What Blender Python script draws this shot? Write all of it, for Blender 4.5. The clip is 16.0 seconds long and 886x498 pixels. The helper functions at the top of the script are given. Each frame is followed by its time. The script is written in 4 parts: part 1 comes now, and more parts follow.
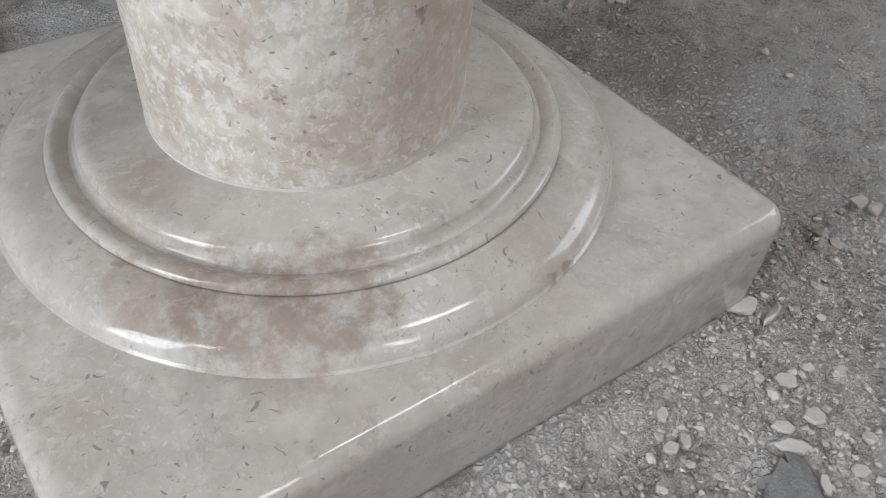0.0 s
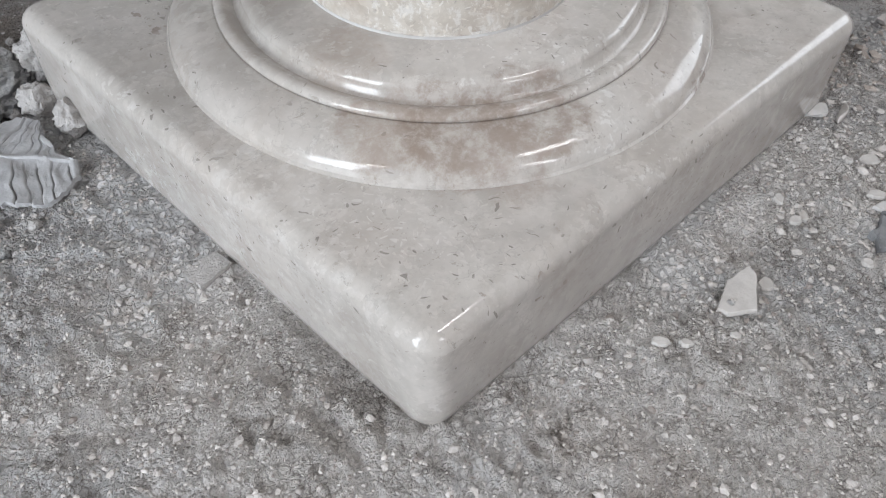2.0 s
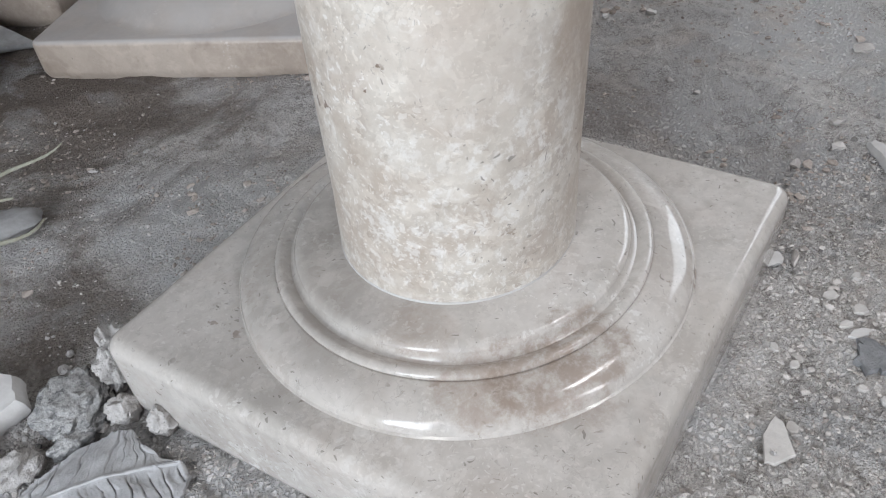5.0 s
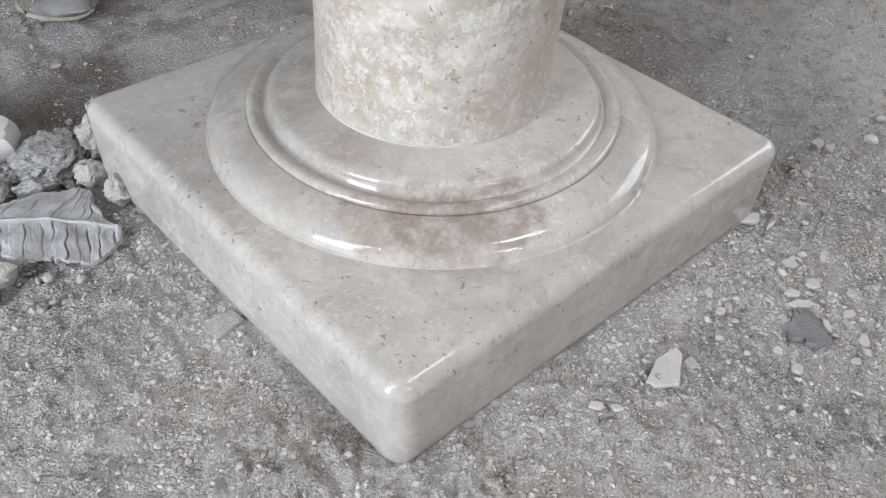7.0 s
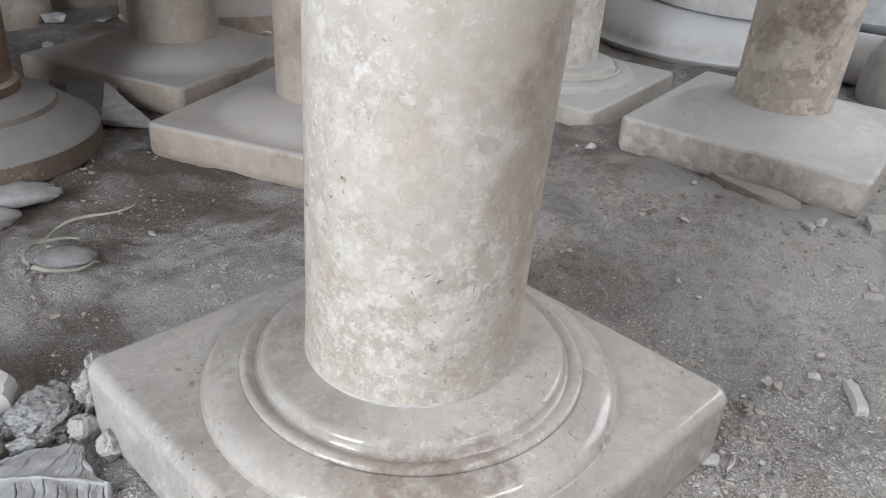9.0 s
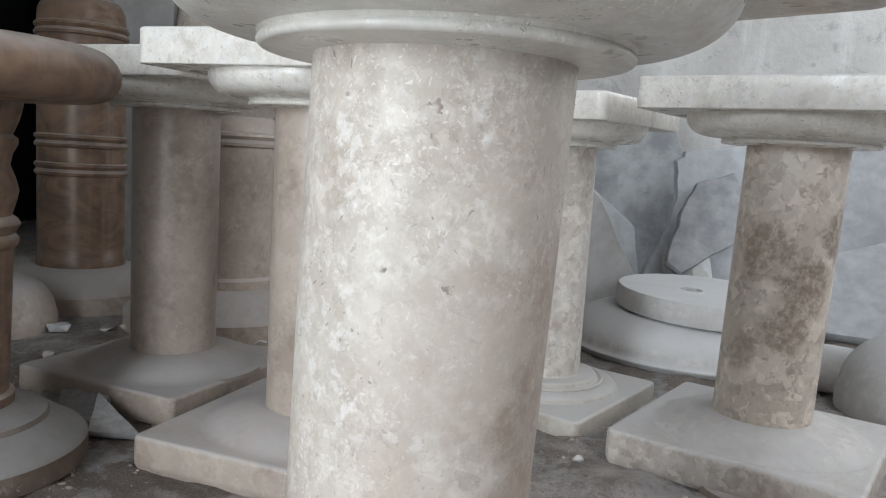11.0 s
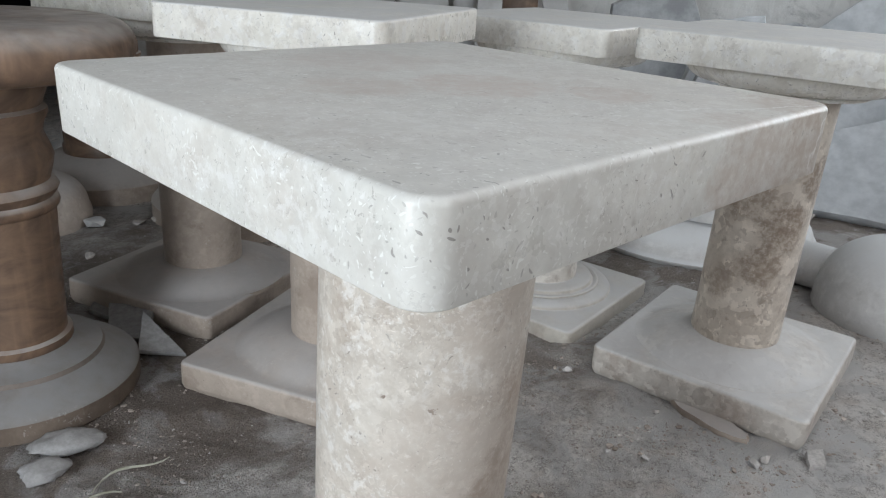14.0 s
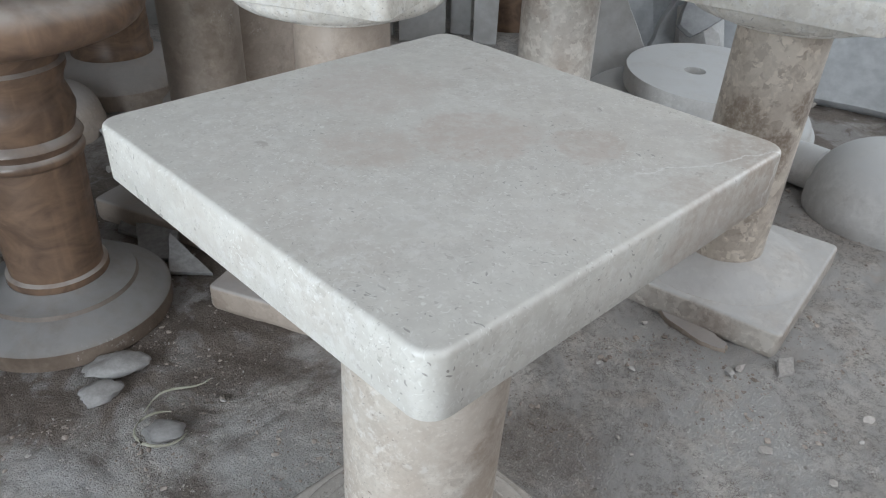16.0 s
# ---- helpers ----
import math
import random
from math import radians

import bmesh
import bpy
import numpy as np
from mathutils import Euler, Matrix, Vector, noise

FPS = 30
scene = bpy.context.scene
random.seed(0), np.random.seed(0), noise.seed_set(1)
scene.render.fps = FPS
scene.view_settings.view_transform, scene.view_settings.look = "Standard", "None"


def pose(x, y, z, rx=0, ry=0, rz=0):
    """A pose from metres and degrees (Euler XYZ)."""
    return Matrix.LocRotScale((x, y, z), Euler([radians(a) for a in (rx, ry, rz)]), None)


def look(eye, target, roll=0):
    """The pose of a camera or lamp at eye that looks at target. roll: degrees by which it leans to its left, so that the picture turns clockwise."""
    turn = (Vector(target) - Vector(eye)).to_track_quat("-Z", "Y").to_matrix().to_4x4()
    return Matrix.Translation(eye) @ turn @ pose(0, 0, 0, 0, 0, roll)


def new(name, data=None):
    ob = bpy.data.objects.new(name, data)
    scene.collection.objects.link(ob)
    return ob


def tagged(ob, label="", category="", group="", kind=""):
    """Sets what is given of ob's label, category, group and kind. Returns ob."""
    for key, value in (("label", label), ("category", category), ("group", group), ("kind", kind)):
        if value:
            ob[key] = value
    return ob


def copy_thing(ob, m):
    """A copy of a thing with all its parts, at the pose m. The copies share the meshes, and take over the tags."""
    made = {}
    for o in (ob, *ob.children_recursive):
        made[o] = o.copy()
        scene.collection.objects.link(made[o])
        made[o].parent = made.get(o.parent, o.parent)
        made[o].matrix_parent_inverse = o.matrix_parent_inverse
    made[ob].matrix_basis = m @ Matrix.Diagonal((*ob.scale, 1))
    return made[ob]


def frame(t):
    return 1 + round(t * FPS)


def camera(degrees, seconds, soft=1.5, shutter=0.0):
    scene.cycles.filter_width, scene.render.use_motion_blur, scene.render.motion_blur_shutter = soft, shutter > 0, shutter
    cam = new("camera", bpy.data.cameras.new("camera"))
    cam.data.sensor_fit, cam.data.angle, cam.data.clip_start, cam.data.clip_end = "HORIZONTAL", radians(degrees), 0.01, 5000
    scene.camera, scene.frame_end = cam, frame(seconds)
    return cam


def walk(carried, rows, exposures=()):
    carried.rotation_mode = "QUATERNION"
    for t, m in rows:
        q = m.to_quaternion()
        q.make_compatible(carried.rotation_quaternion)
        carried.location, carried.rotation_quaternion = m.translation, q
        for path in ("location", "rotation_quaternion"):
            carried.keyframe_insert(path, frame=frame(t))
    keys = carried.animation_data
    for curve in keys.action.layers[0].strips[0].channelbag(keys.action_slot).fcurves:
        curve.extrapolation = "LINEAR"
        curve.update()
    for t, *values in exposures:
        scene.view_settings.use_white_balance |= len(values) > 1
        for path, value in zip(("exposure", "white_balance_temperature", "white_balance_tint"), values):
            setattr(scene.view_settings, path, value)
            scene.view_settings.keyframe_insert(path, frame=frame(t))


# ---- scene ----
cam = camera(60.3, 16.0, soft=1.1)
PATH = [
    (0, (-0.154, -0.346, 0.378), (0.703, 0.76, -1.051), 3.3),
    (0.5, (-0.164, -0.37, 0.371), (0.715, 0.665, -1.097), 5.1),
    (1, (-0.212, -0.37, 0.377), (0.678, 0.605, -1.125), 4.7),
    (1.5, (-0.271, -0.358, 0.374), (0.618, 0.585, -1.15), 2.6),
    (2, (-0.325, -0.328, 0.376), (0.6, 0.585, -1.145), 0.7),
    (2.5, (-0.383, -0.271, 0.391), (0.607, 0.598, -1.114), -0.7),
    (3, (-0.418, -0.213, 0.41), (0.638, 0.589, -1.087), -2.3),
    (3.5, (-0.43, -0.177, 0.434), (0.692, 0.575, -1.04), -5.4),
    (4, (-0.421, -0.172, 0.467), (0.789, 0.605, -0.923), -9.1),
    (4.2, (-0.412, -0.18, 0.481), (0.835, 0.631, -0.855), -10.0),
    (6.3, (-0.355, -0.375, 0.516), (0.688, 0.683, -0.823), 1.5),
    (6.5, (-0.358, -0.38, 0.498), (0.657, 0.664, -0.873), 2.0),
    (7, (-0.358, -0.388, 0.447), (0.653, 0.641, -0.938), 3.3),
    (7.5, (-0.362, -0.394, 0.443), (0.683, 0.647, -0.907), 4.2),
    (8, (-0.364, -0.396, 0.46), (0.742, 0.677, -0.816), 4.5),
    (8.5, (-0.372, -0.394, 0.487), (0.812, 0.744, -0.655), 4.3),
    (9, (-0.375, -0.392, 0.519), (0.886, 0.82, -0.451), 3.5),
    (9.5, (-0.37, -0.39, 0.522), (0.971, 0.905, -0.203), 3.1),
    (10, (-0.38, -0.389, 0.516), (1.006, 0.992, 0.1), 3.3),
    (10.2, (-0.385, -0.393, 0.517), (1.006, 1.008, 0.199), 3.5),
    (12.3, (-0.386, -0.421, 0.67), (1.042, 0.963, 0.45), 3.3),
    (12.5, (-0.389, -0.424, 0.688), (1.038, 0.949, 0.409), 3.1),
    (13, (-0.402, -0.436, 0.735), (0.997, 0.925, 0.296), 2.8),
    (13.5, (-0.413, -0.448, 0.778), (0.943, 0.901, 0.196), 2.8),
    (14, (-0.419, -0.456, 0.825), (0.9, 0.862, 0.101), 3.1),
    (14.5, (-0.421, -0.465, 0.87), (0.865, 0.814, 0.028), 3.3),
    (15, (-0.426, -0.469, 0.916), (0.821, 0.787, -0.015), 2.5),
    (15.5, (-0.438, -0.476, 0.969), (0.78, 0.754, -0.033), 2.1),
    (16, (-0.438, -0.472, 1.007), (0.755, 0.725, -0.062), 2.1),
]
walk(cam, [(t, look(eye, target, roll)) for t, eye, target, roll in PATH],
     exposures=((0, -0.14, 6680, 11), (1.5, -0.02, 6600, 11.5), (4.2, 0.0, 6530, 12), (6.5, 0.13, 6570, 11.5), (9, 0.06, 6650, 11.8), (10, 0.04, 6600, 11), (12.5, -0.12, 6700, 10.5), (14, -0.13, 6600, 9.9), (15, -0.15, 6550, 9.5), (16, -0.21, 6530, 9.3)))

# ---- world and light ----
TURNED = -45.0                      # the building stands diagonally to the table


def at_uv(u, v, z=0.0):
    """A place given across (u) and along (v) the building."""
    c = math.sqrt(0.5)
    return Vector(((u + v) * c, (v - u) * c, z))


def pose_uv(u, v, z=0.0, rx=0, ry=0, rz=0):
    p = at_uv(u, v, z)
    return pose(p.x, p.y, p.z, rx, ry, rz + TURNED)


world = bpy.data.worlds.new("sky")
scene.world = world
world.use_nodes = True
wn = world.node_tree.nodes
sky = wn.new("ShaderNodeTexSky")
sky.sky_type, sky.sun_disc = "NISHITA", False
sky.sun_elevation, sky.sun_rotation = radians(48), radians(200)
wn["Background"].inputs["Strength"].default_value = 0.12
world.node_tree.links.new(sky.outputs[0], wn["Background"].inputs["Color"])

sun = new("sun", bpy.data.lights.new("sun", "SUN"))
sun.data.energy, sun.data.angle, sun.data.color = 0.8, radians(12), (1.0, 0.97, 0.92)
sun.matrix_world = look(at_uv(-4, -6, 9), at_uv(0, 0, 0))


def opening_light(name, u, v, z, w, h, facing, energy, colour):
    """The sky's light in an opening of the wall."""
    lamp = new(name, bpy.data.lights.new(name, "AREA"))
    lamp.data.shape, lamp.data.size, lamp.data.size_y = "RECTANGLE", w, h
    lamp.data.energy, lamp.data.color = energy, colour
    lamp.matrix_world = look(at_uv(u, v, z), at_uv(u, v, z) + at_uv(*facing))
    return lamp


opening_light("door_daylight", -1.50, -1.74, 1.00, 0.95, 1.75, (0, 1, 0), 84, (0.84, 0.925, 1.0))
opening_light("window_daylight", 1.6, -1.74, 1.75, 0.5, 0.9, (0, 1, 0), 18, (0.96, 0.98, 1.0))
# added fill through an unseen opening, to brighten the right background
opening_light("side_fill_light", 3.36, 1.95, 1.95, 1.9, 1.7, (-1, 0, 0), 54, (0.88, 0.95, 1.0))
opening_light("skylight_daylight", 1.45, -0.30, 3.08, 0.9, 0.3, (0, 0, -1), 20, (0.96, 0.98, 1.0))


# ---- materials ----
class Nodes:
    """Short hand for a node material."""

    def __init__(self, name):
        self.mat = bpy.data.materials.new(name)
        self.mat.use_nodes = True
        self.tree = self.mat.node_tree
        self.bsdf = self.tree.nodes["Principled BSDF"]

    def add(self, kind, **inputs):
        n = self.tree.nodes.new("ShaderNode" + kind)
        for k, v in inputs.items():
            key = k.replace("_", " ")
            if isinstance(v, bpy.types.NodeSocket):
                self.tree.links.new(v, n.inputs[key])
            else:
                n.inputs[key].default_value = v
        return n

    def link(self, a, b):
        self.tree.links.new(a, b)

    def coords(self, scale=(1, 1, 1), spread=7.0):
        """Object coordinates, shifted from object to object."""
        tc = self.add("TexCoord")
        info = self.add("ObjectInfo")
        off = self.add("VectorMath")
        off.operation = "MULTIPLY_ADD"
        off.inputs[1].default_value = (1, 1, 1)
        comb = self.add("CombineXYZ", X=self.times(info.outputs["Random"], spread), Y=self.times(info.outputs["Random"], spread * 1.7), Z=self.times(info.outputs["Random"], spread * 0.6))
        self.link(tc.outputs["Object"], off.inputs[0])
        self.link(comb.outputs[0], off.inputs[2])
        mp = self.add("Mapping", Vector=off.outputs[0])
        mp.inputs["Scale"].default_value = scale
        return mp.outputs[0]

    def times(self, a, f):
        m = self.add("Math")
        m.operation = "MULTIPLY"
        self.link(a, m.inputs[0])
        if isinstance(f, bpy.types.NodeSocket):
            self.link(f, m.inputs[1])
        else:
            m.inputs[1].default_value = f
        return m.outputs[0]

    def noise(self, vec, scale, detail=4.0, rough=0.55, distort=0.0):
        return self.add("TexNoise", Vector=vec, Scale=scale, Detail=detail, Roughness=rough, Distortion=distort).outputs["Fac"]

    def voronoi(self, vec, scale, out="Distance", feature="F1"):
        n = self.add("TexVoronoi", Vector=vec, Scale=scale)
        n.feature = feature
        return n.outputs[out]

    def step(self, fac, lo, hi, a=0.0, b=1.0):
        n = self.add("MapRange")
        n.interpolation_type = "SMOOTHSTEP"
        self.link(fac, n.inputs["Value"])
        for k, v in (("From Min", lo), ("From Max", hi), ("To Min", a), ("To Max", b)):
            n.inputs[k].default_value = v
        return n.outputs["Result"]

    def uneven(self, vec, scale, most):
        """Specks of many sizes, most of them small."""
        t = self.add("TexVoronoi", Vector=vec, Scale=scale)
        pick = self.add("SeparateXYZ", Vector=t.outputs["Color"])
        size = self.add("Math")
        size.operation = "POWER"
        self.link(pick.outputs["X"], size.inputs[0])
        size.inputs[1].default_value = 3.0
        gap = self.add("Math")
        gap.operation = "MULTIPLY_ADD"
        self.link(size.outputs[0], gap.inputs[0])
        gap.inputs[1].default_value = -most
        self.link(t.outputs["Distance"], gap.inputs[2])
        return self.step(gap.outputs[0], 0.04, -0.03)

    def dashes(self, vec, scale, half, thin):
        """Short slivers that lie every way."""
        t = self.add("TexVoronoi", Vector=vec, Scale=scale)
        off = self.add("VectorMath")
        off.operation = "SUBTRACT"
        self.link(vec, off.inputs[0])
        self.link(t.outputs["Position"], off.inputs[1])
        turn = self.add("VectorMath")
        turn.operation = "MULTIPLY"
        self.link(t.outputs["Color"], turn.inputs[0])
        turn.inputs[1].default_value = (6.28, 6.28, 6.28)
        rot = self.add("VectorRotate")
        rot.rotation_type = "EULER_XYZ"
        self.link(off.outputs[0], rot.inputs["Vector"])
        self.link(turn.outputs[0], rot.inputs["Rotation"])
        squash = self.add("VectorMath")
        squash.operation = "MULTIPLY"
        self.link(rot.outputs[0], squash.inputs[0])
        squash.inputs[1].default_value = (1.0, thin * 0.5, thin)
        size = self.add("VectorMath")
        size.operation = "LENGTH"
        self.link(squash.outputs[0], size.inputs[0])
        pick = self.add("SeparateXYZ", Vector=t.outputs["Color"])
        reach = self.add("Math")
        reach.operation = "MULTIPLY_ADD"
        self.link(pick.outputs["Y"], reach.inputs[0])
        reach.inputs[1].default_value = -half
        self.link(size.outputs["Value"], reach.inputs[2])
        return self.step(reach.outputs[0], half * 0.12, -half * 0.12)

    def mix(self, fac, a, b):
        n = self.tree.nodes.new("ShaderNodeMix")
        n.data_type = "RGBA"
        for sock, v in ((n.inputs[0], fac), (n.inputs[6], a), (n.inputs[7], b)):
            if isinstance(v, bpy.types.NodeSocket):
                self.link(v, sock)
            elif isinstance(v, tuple):
                sock.default_value = (*v, 1.0)
            else:
                sock.default_value = v
        return n.outputs[2]

    def up(self, lo, hi):
        """1 on faces that look up, where dust settles."""
        g = self.add("NewGeometry")
        s = self.add("SeparateXYZ", Vector=g.outputs["Normal"])
        return self.step(s.outputs["Z"], lo, hi)

    def finish(self, colour, rough, bump=None, strength=0.2, distance=0.002, specular=0.5):
        for key, v in (("Base Color", colour), ("Roughness", rough)):
            if isinstance(v, bpy.types.NodeSocket):
                self.link(v, self.bsdf.inputs[key])
            elif isinstance(v, tuple):
                self.bsdf.inputs[key].default_value = (*v, 1.0)
            else:
                self.bsdf.inputs[key].default_value = v
        self.bsdf.inputs["Specular IOR Level"].default_value = specular
        if bump is not None:
            b = self.add("Bump", Height=bump, Strength=strength, Distance=distance)
            self.link(b.outputs[0], self.bsdf.inputs["Normal"])
        return self.mat


def limestone(name, light, dark, stain, gloss, flecks=0.5, shell=0.5, dust=0.0, stain_at=None, patches=0.45, dust_colour=(0.60, 0.59, 0.58), blotch_scale=17.0, warm=0.0, blotch_from=0.55, shine=0.5, seam=None, clast=0.0, clast_scale=1.0, pits=0.0, curls=0.0):
    """Polished fossil limestone: clouds, blotches, dark chips and pale shell bits, with or without settled dust."""
    n = Nodes(name)
    vec = n.coords()
    cloud = n.noise(vec, 6.5, 8.0, 0.62, 0.1)
    col = n.mix(n.step(cloud, 0.34, 0.64), dark, light)
    blotch = n.noise(vec, blotch_scale, 7.0, 0.68, 0.2)
    col = n.mix(n.times(n.step(blotch, blotch_from, blotch_from + 0.12), patches), col, stain)
    if warm:
        drift = n.noise(vec, 4.5, 7.0, 0.7, 0.3)
        col = n.mix(n.times(n.step(drift, 0.48, 0.62), warm), col, (0.55, 0.46, 0.39))
    small = n.noise(vec, 30.0, 6.0, 0.68)
    col = n.mix(n.times(n.step(small, 0.48, 0.64), 0.5), col, tuple(min(1, c * 1.13) for c in light))
    mist = n.noise(vec, 24.0, 6.0, 0.68, 0.2)
    col = n.mix(n.times(n.step(mist, 0.52, 0.66), 0.6 * patches), col, tuple(c * 0.85 for c in dark))
    # large clouds with feathered rims
    vein = n.noise(vec, 13.0, 9.0, 0.68, 0.1)
    col = n.mix(n.times(n.step(vein, 0.47, 0.55), 0.34 * patches), col, tuple(c * 0.92 for c in stain))
    col = n.mix(n.times(n.times(n.step(vein, 0.44, 0.475), n.step(vein, 0.51, 0.475)), 0.14), col, tuple(min(1, c * 1.18) for c in light))
    grain = n.noise(vec, 240.0, 3.0, 0.7)
    col = n.mix(n.step(grain, 0.35, 0.75, 0.0, 0.16), col, tuple(c * 0.7 for c in dark))
    if clast:
        # fossil fragments with clear outlines, paler or greyer than the ground mass
        torn = n.add("VectorMath")
        torn.operation = "MULTIPLY_ADD"
        n.link(n.add("TexNoise", Vector=vec, Scale=38.0, Detail=5.0, Roughness=0.6).outputs["Color"], torn.inputs[0])
        torn.inputs[1].default_value = (0.040, 0.040, 0.040)
        n.link(vec, torn.inputs[2])
        for scale, pale, deep in ((30.0, 0.30, 0.22), (62.0, 0.42, 0.30), (120.0, 0.45, 0.34)):
            scale *= clast_scale
            cell = n.add("SeparateXYZ", Vector=n.voronoi(torn.outputs[0], scale, "Color"))
            here = n.step(n.noise(vec, scale * 0.45, 3.0, 0.6), 0.42, 0.56)
            col = n.mix(n.times(n.times(n.step(cell.outputs["X"], 0.72, 0.80), here), pale * clast), col, tuple(min(0.82, c * 1.24) for c in light))
            col = n.mix(n.times(n.times(n.step(cell.outputs["Y"], 0.22, 0.14), here), deep * clast), col, tuple(c * 0.72 for c in stain))
    # pale shell fragments
    warp = n.add("VectorMath")
    warp.operation = "MULTIPLY_ADD"
    nz = n.add("TexNoise", Vector=vec, Scale=55.0, Detail=2.0)
    n.link(nz.outputs["Color"], warp.inputs[0])
    warp.inputs[1].default_value = (0.02, 0.02, 0.02)
    n.link(vec, warp.inputs[2])
    ragged = n.add("VectorMath")
    ragged.operation = "MULTIPLY_ADD"
    n.link(n.add("TexNoise", Vector=vec, Scale=210.0, Detail=4.0, Roughness=0.65).outputs["Color"], ragged.inputs[0])
    ragged.inputs[1].default_value = (0.011, 0.011, 0.011)
    n.link(warp.outputs[0], ragged.inputs[2])
    vw = ragged.outputs[0]
    where = n.step(n.noise(vec, 7.0, 5.0, 0.65), 0.62 - 0.22 * shell, 0.72 - 0.16 * shell)
    bits = n.times(n.uneven(vw, 170.0, 0.55), where)
    col = n.mix(n.times(bits, 0.35), col, (0.80, 0.785, 0.76))
    slim = n.add("Mapping", Vector=vw)
    slim.inputs["Scale"].default_value = (2.4, 1.0, 1.0)
    slim.inputs["Rotation"].default_value = (0.4, 0.8, 0.6)
    bits = n.times(n.uneven(slim.outputs[0], 75.0, 0.42), where)
    col = n.mix(n.times(bits, 0.35), col, (0.78, 0.765, 0.74))
    # thin curled dark chips
    stretched = n.add("Mapping", Vector=vw)
    stretched.inputs["Scale"].default_value = (1.0, 1.0, 2.2)
    stretched.inputs["Rotation"].default_value = (0.6, 0.5, 0.3)
    chip_at = n.step(n.noise(vec, 13.0, 4.0, 0.65), 0.62 - 0.10 * flecks, 0.68 - 0.10 * flecks)
    chips = n.times(n.uneven(stretched.outputs[0], 105.0, 0.30), chip_at)
    col = n.mix(n.times(chips, 0.30), col, (0.27, 0.245, 0.22))
    tilted = n.add("Mapping", Vector=vw)
    tilted.inputs["Scale"].default_value = (1.0, 3.2, 1.0)
    tilted.inputs["Rotation"].default_value = (0.2, 0.9, 1.1)
    tiny_at = n.step(n.noise(vec, 9.0, 3.0, 0.6), 0.58 - 0.14 * flecks, 0.66 - 0.12 * flecks)
    tiny = n.times(n.uneven(tilted.outputs[0], 165.0, 0.34), tiny_at)
    col = n.mix(n.times(tiny, 0.5), col, (0.28, 0.25, 0.22))
    # crusts of broken shell, thin slivers and dark dashes
    crust_at = n.step(n.noise(vec, 6.0, 6.0, 0.7, 0.4), 0.60 - 0.17 * shell, 0.72 - 0.15 * shell)
    crust = n.times(n.step(n.noise(vec, 85.0, 6.0, 0.72, 0.3), 0.50, 0.60), crust_at)
    col = n.mix(n.times(crust, 0.42 * shell), col, (0.80, 0.79, 0.77))
    sliver = n.times(n.dashes(warp.outputs[0], 190.0, 0.0042, 5.5), n.step(n.noise(vec, 8.0, 5.0, 0.65), 0.60 - 0.16 * shell, 0.72 - 0.16 * shell))
    col = n.mix(n.times(sliver, 0.08 + 0.32 * shell), col, (0.86, 0.85, 0.83))
    dash = n.times(n.dashes(warp.outputs[0], 125.0, 0.0052, 6.5), n.step(n.noise(vec, 10.0, 5.0, 0.65), 0.64 - 0.22 * flecks, 0.72 - 0.18 * flecks))
    col = n.mix(n.times(dash, 0.75), col, (0.20, 0.18, 0.16))
    grey = n.times(n.uneven(vw, 38.0, 0.5), n.step(n.noise(vec, 16.0, 3.0, 0.6), 0.60 - 0.08 * flecks, 0.68))
    col = n.mix(n.times(grey, 0.2 * patches), col, tuple(c * 0.62 for c in dark))
    rim = n.voronoi(vw, 42.0, "Distance", "DISTANCE_TO_EDGE")
    cracks = n.times(n.step(rim, 0.025, 0.0), n.step(n.noise(vec, 15.0, 3.0), 0.53, 0.62))
    col = n.mix(n.times(cracks, 0.3 * flecks), col, (0.27, 0.25, 0.23))
    if curls:
        # fine curled slivers of shell, pale and dark
        lie = n.step(n.noise(vec, 8.0, 5.0, 0.65), 0.40, 0.56)
        aside = n.add("Mapping", Vector=warp.outputs[0])
        aside.inputs["Location"].default_value = (3.3, 1.7, 0.4)
        col = n.mix(n.times(n.times(n.dashes(warp.outputs[0], 205.0, 0.0034, 4.5), lie), curls), col, tuple(min(0.86, c * 1.3) for c in light))
        col = n.mix(n.times(n.times(n.dashes(aside.outputs[0], 190.0, 0.0032, 6.0), lie), curls * 0.75), col, (0.30, 0.275, 0.25))
    if pits:
        # small dark red-brown holes
        hole = n.times(n.uneven(vw, 62.0, 0.34), n.step(n.noise(vec, 11.0, 4.0, 0.65), 0.56, 0.62))
        col = n.mix(n.times(hole, pits), col, (0.17, 0.115, 0.085))
    if stain_at:
        tc = n.add("TexCoord")
        for (cx, cy, cz), radius, tint, amount in stain_at:
            dist = n.add("VectorMath")
            dist.operation = "DISTANCE"
            dist.inputs[1].default_value = (cx, cy, cz)
            n.link(tc.outputs["Object"], dist.inputs[0])
            edge = n.add("Math")
            edge.operation = "ADD"
            n.link(dist.outputs["Value"], edge.inputs[0])
            n.link(n.times(n.noise(vec, 1.65 / radius, 7.0, 0.72, 0.2), radius * 1.3), edge.inputs[1])
            body = n.times(n.step(edge.outputs[0], radius * 1.68, radius * 1.3), n.step(n.noise(vec, 75.0, 5.0, 0.72, 0.1), 0.36, 0.62, 0.3, 1.0))
            col = n.mix(n.times(body, amount), col, tint)
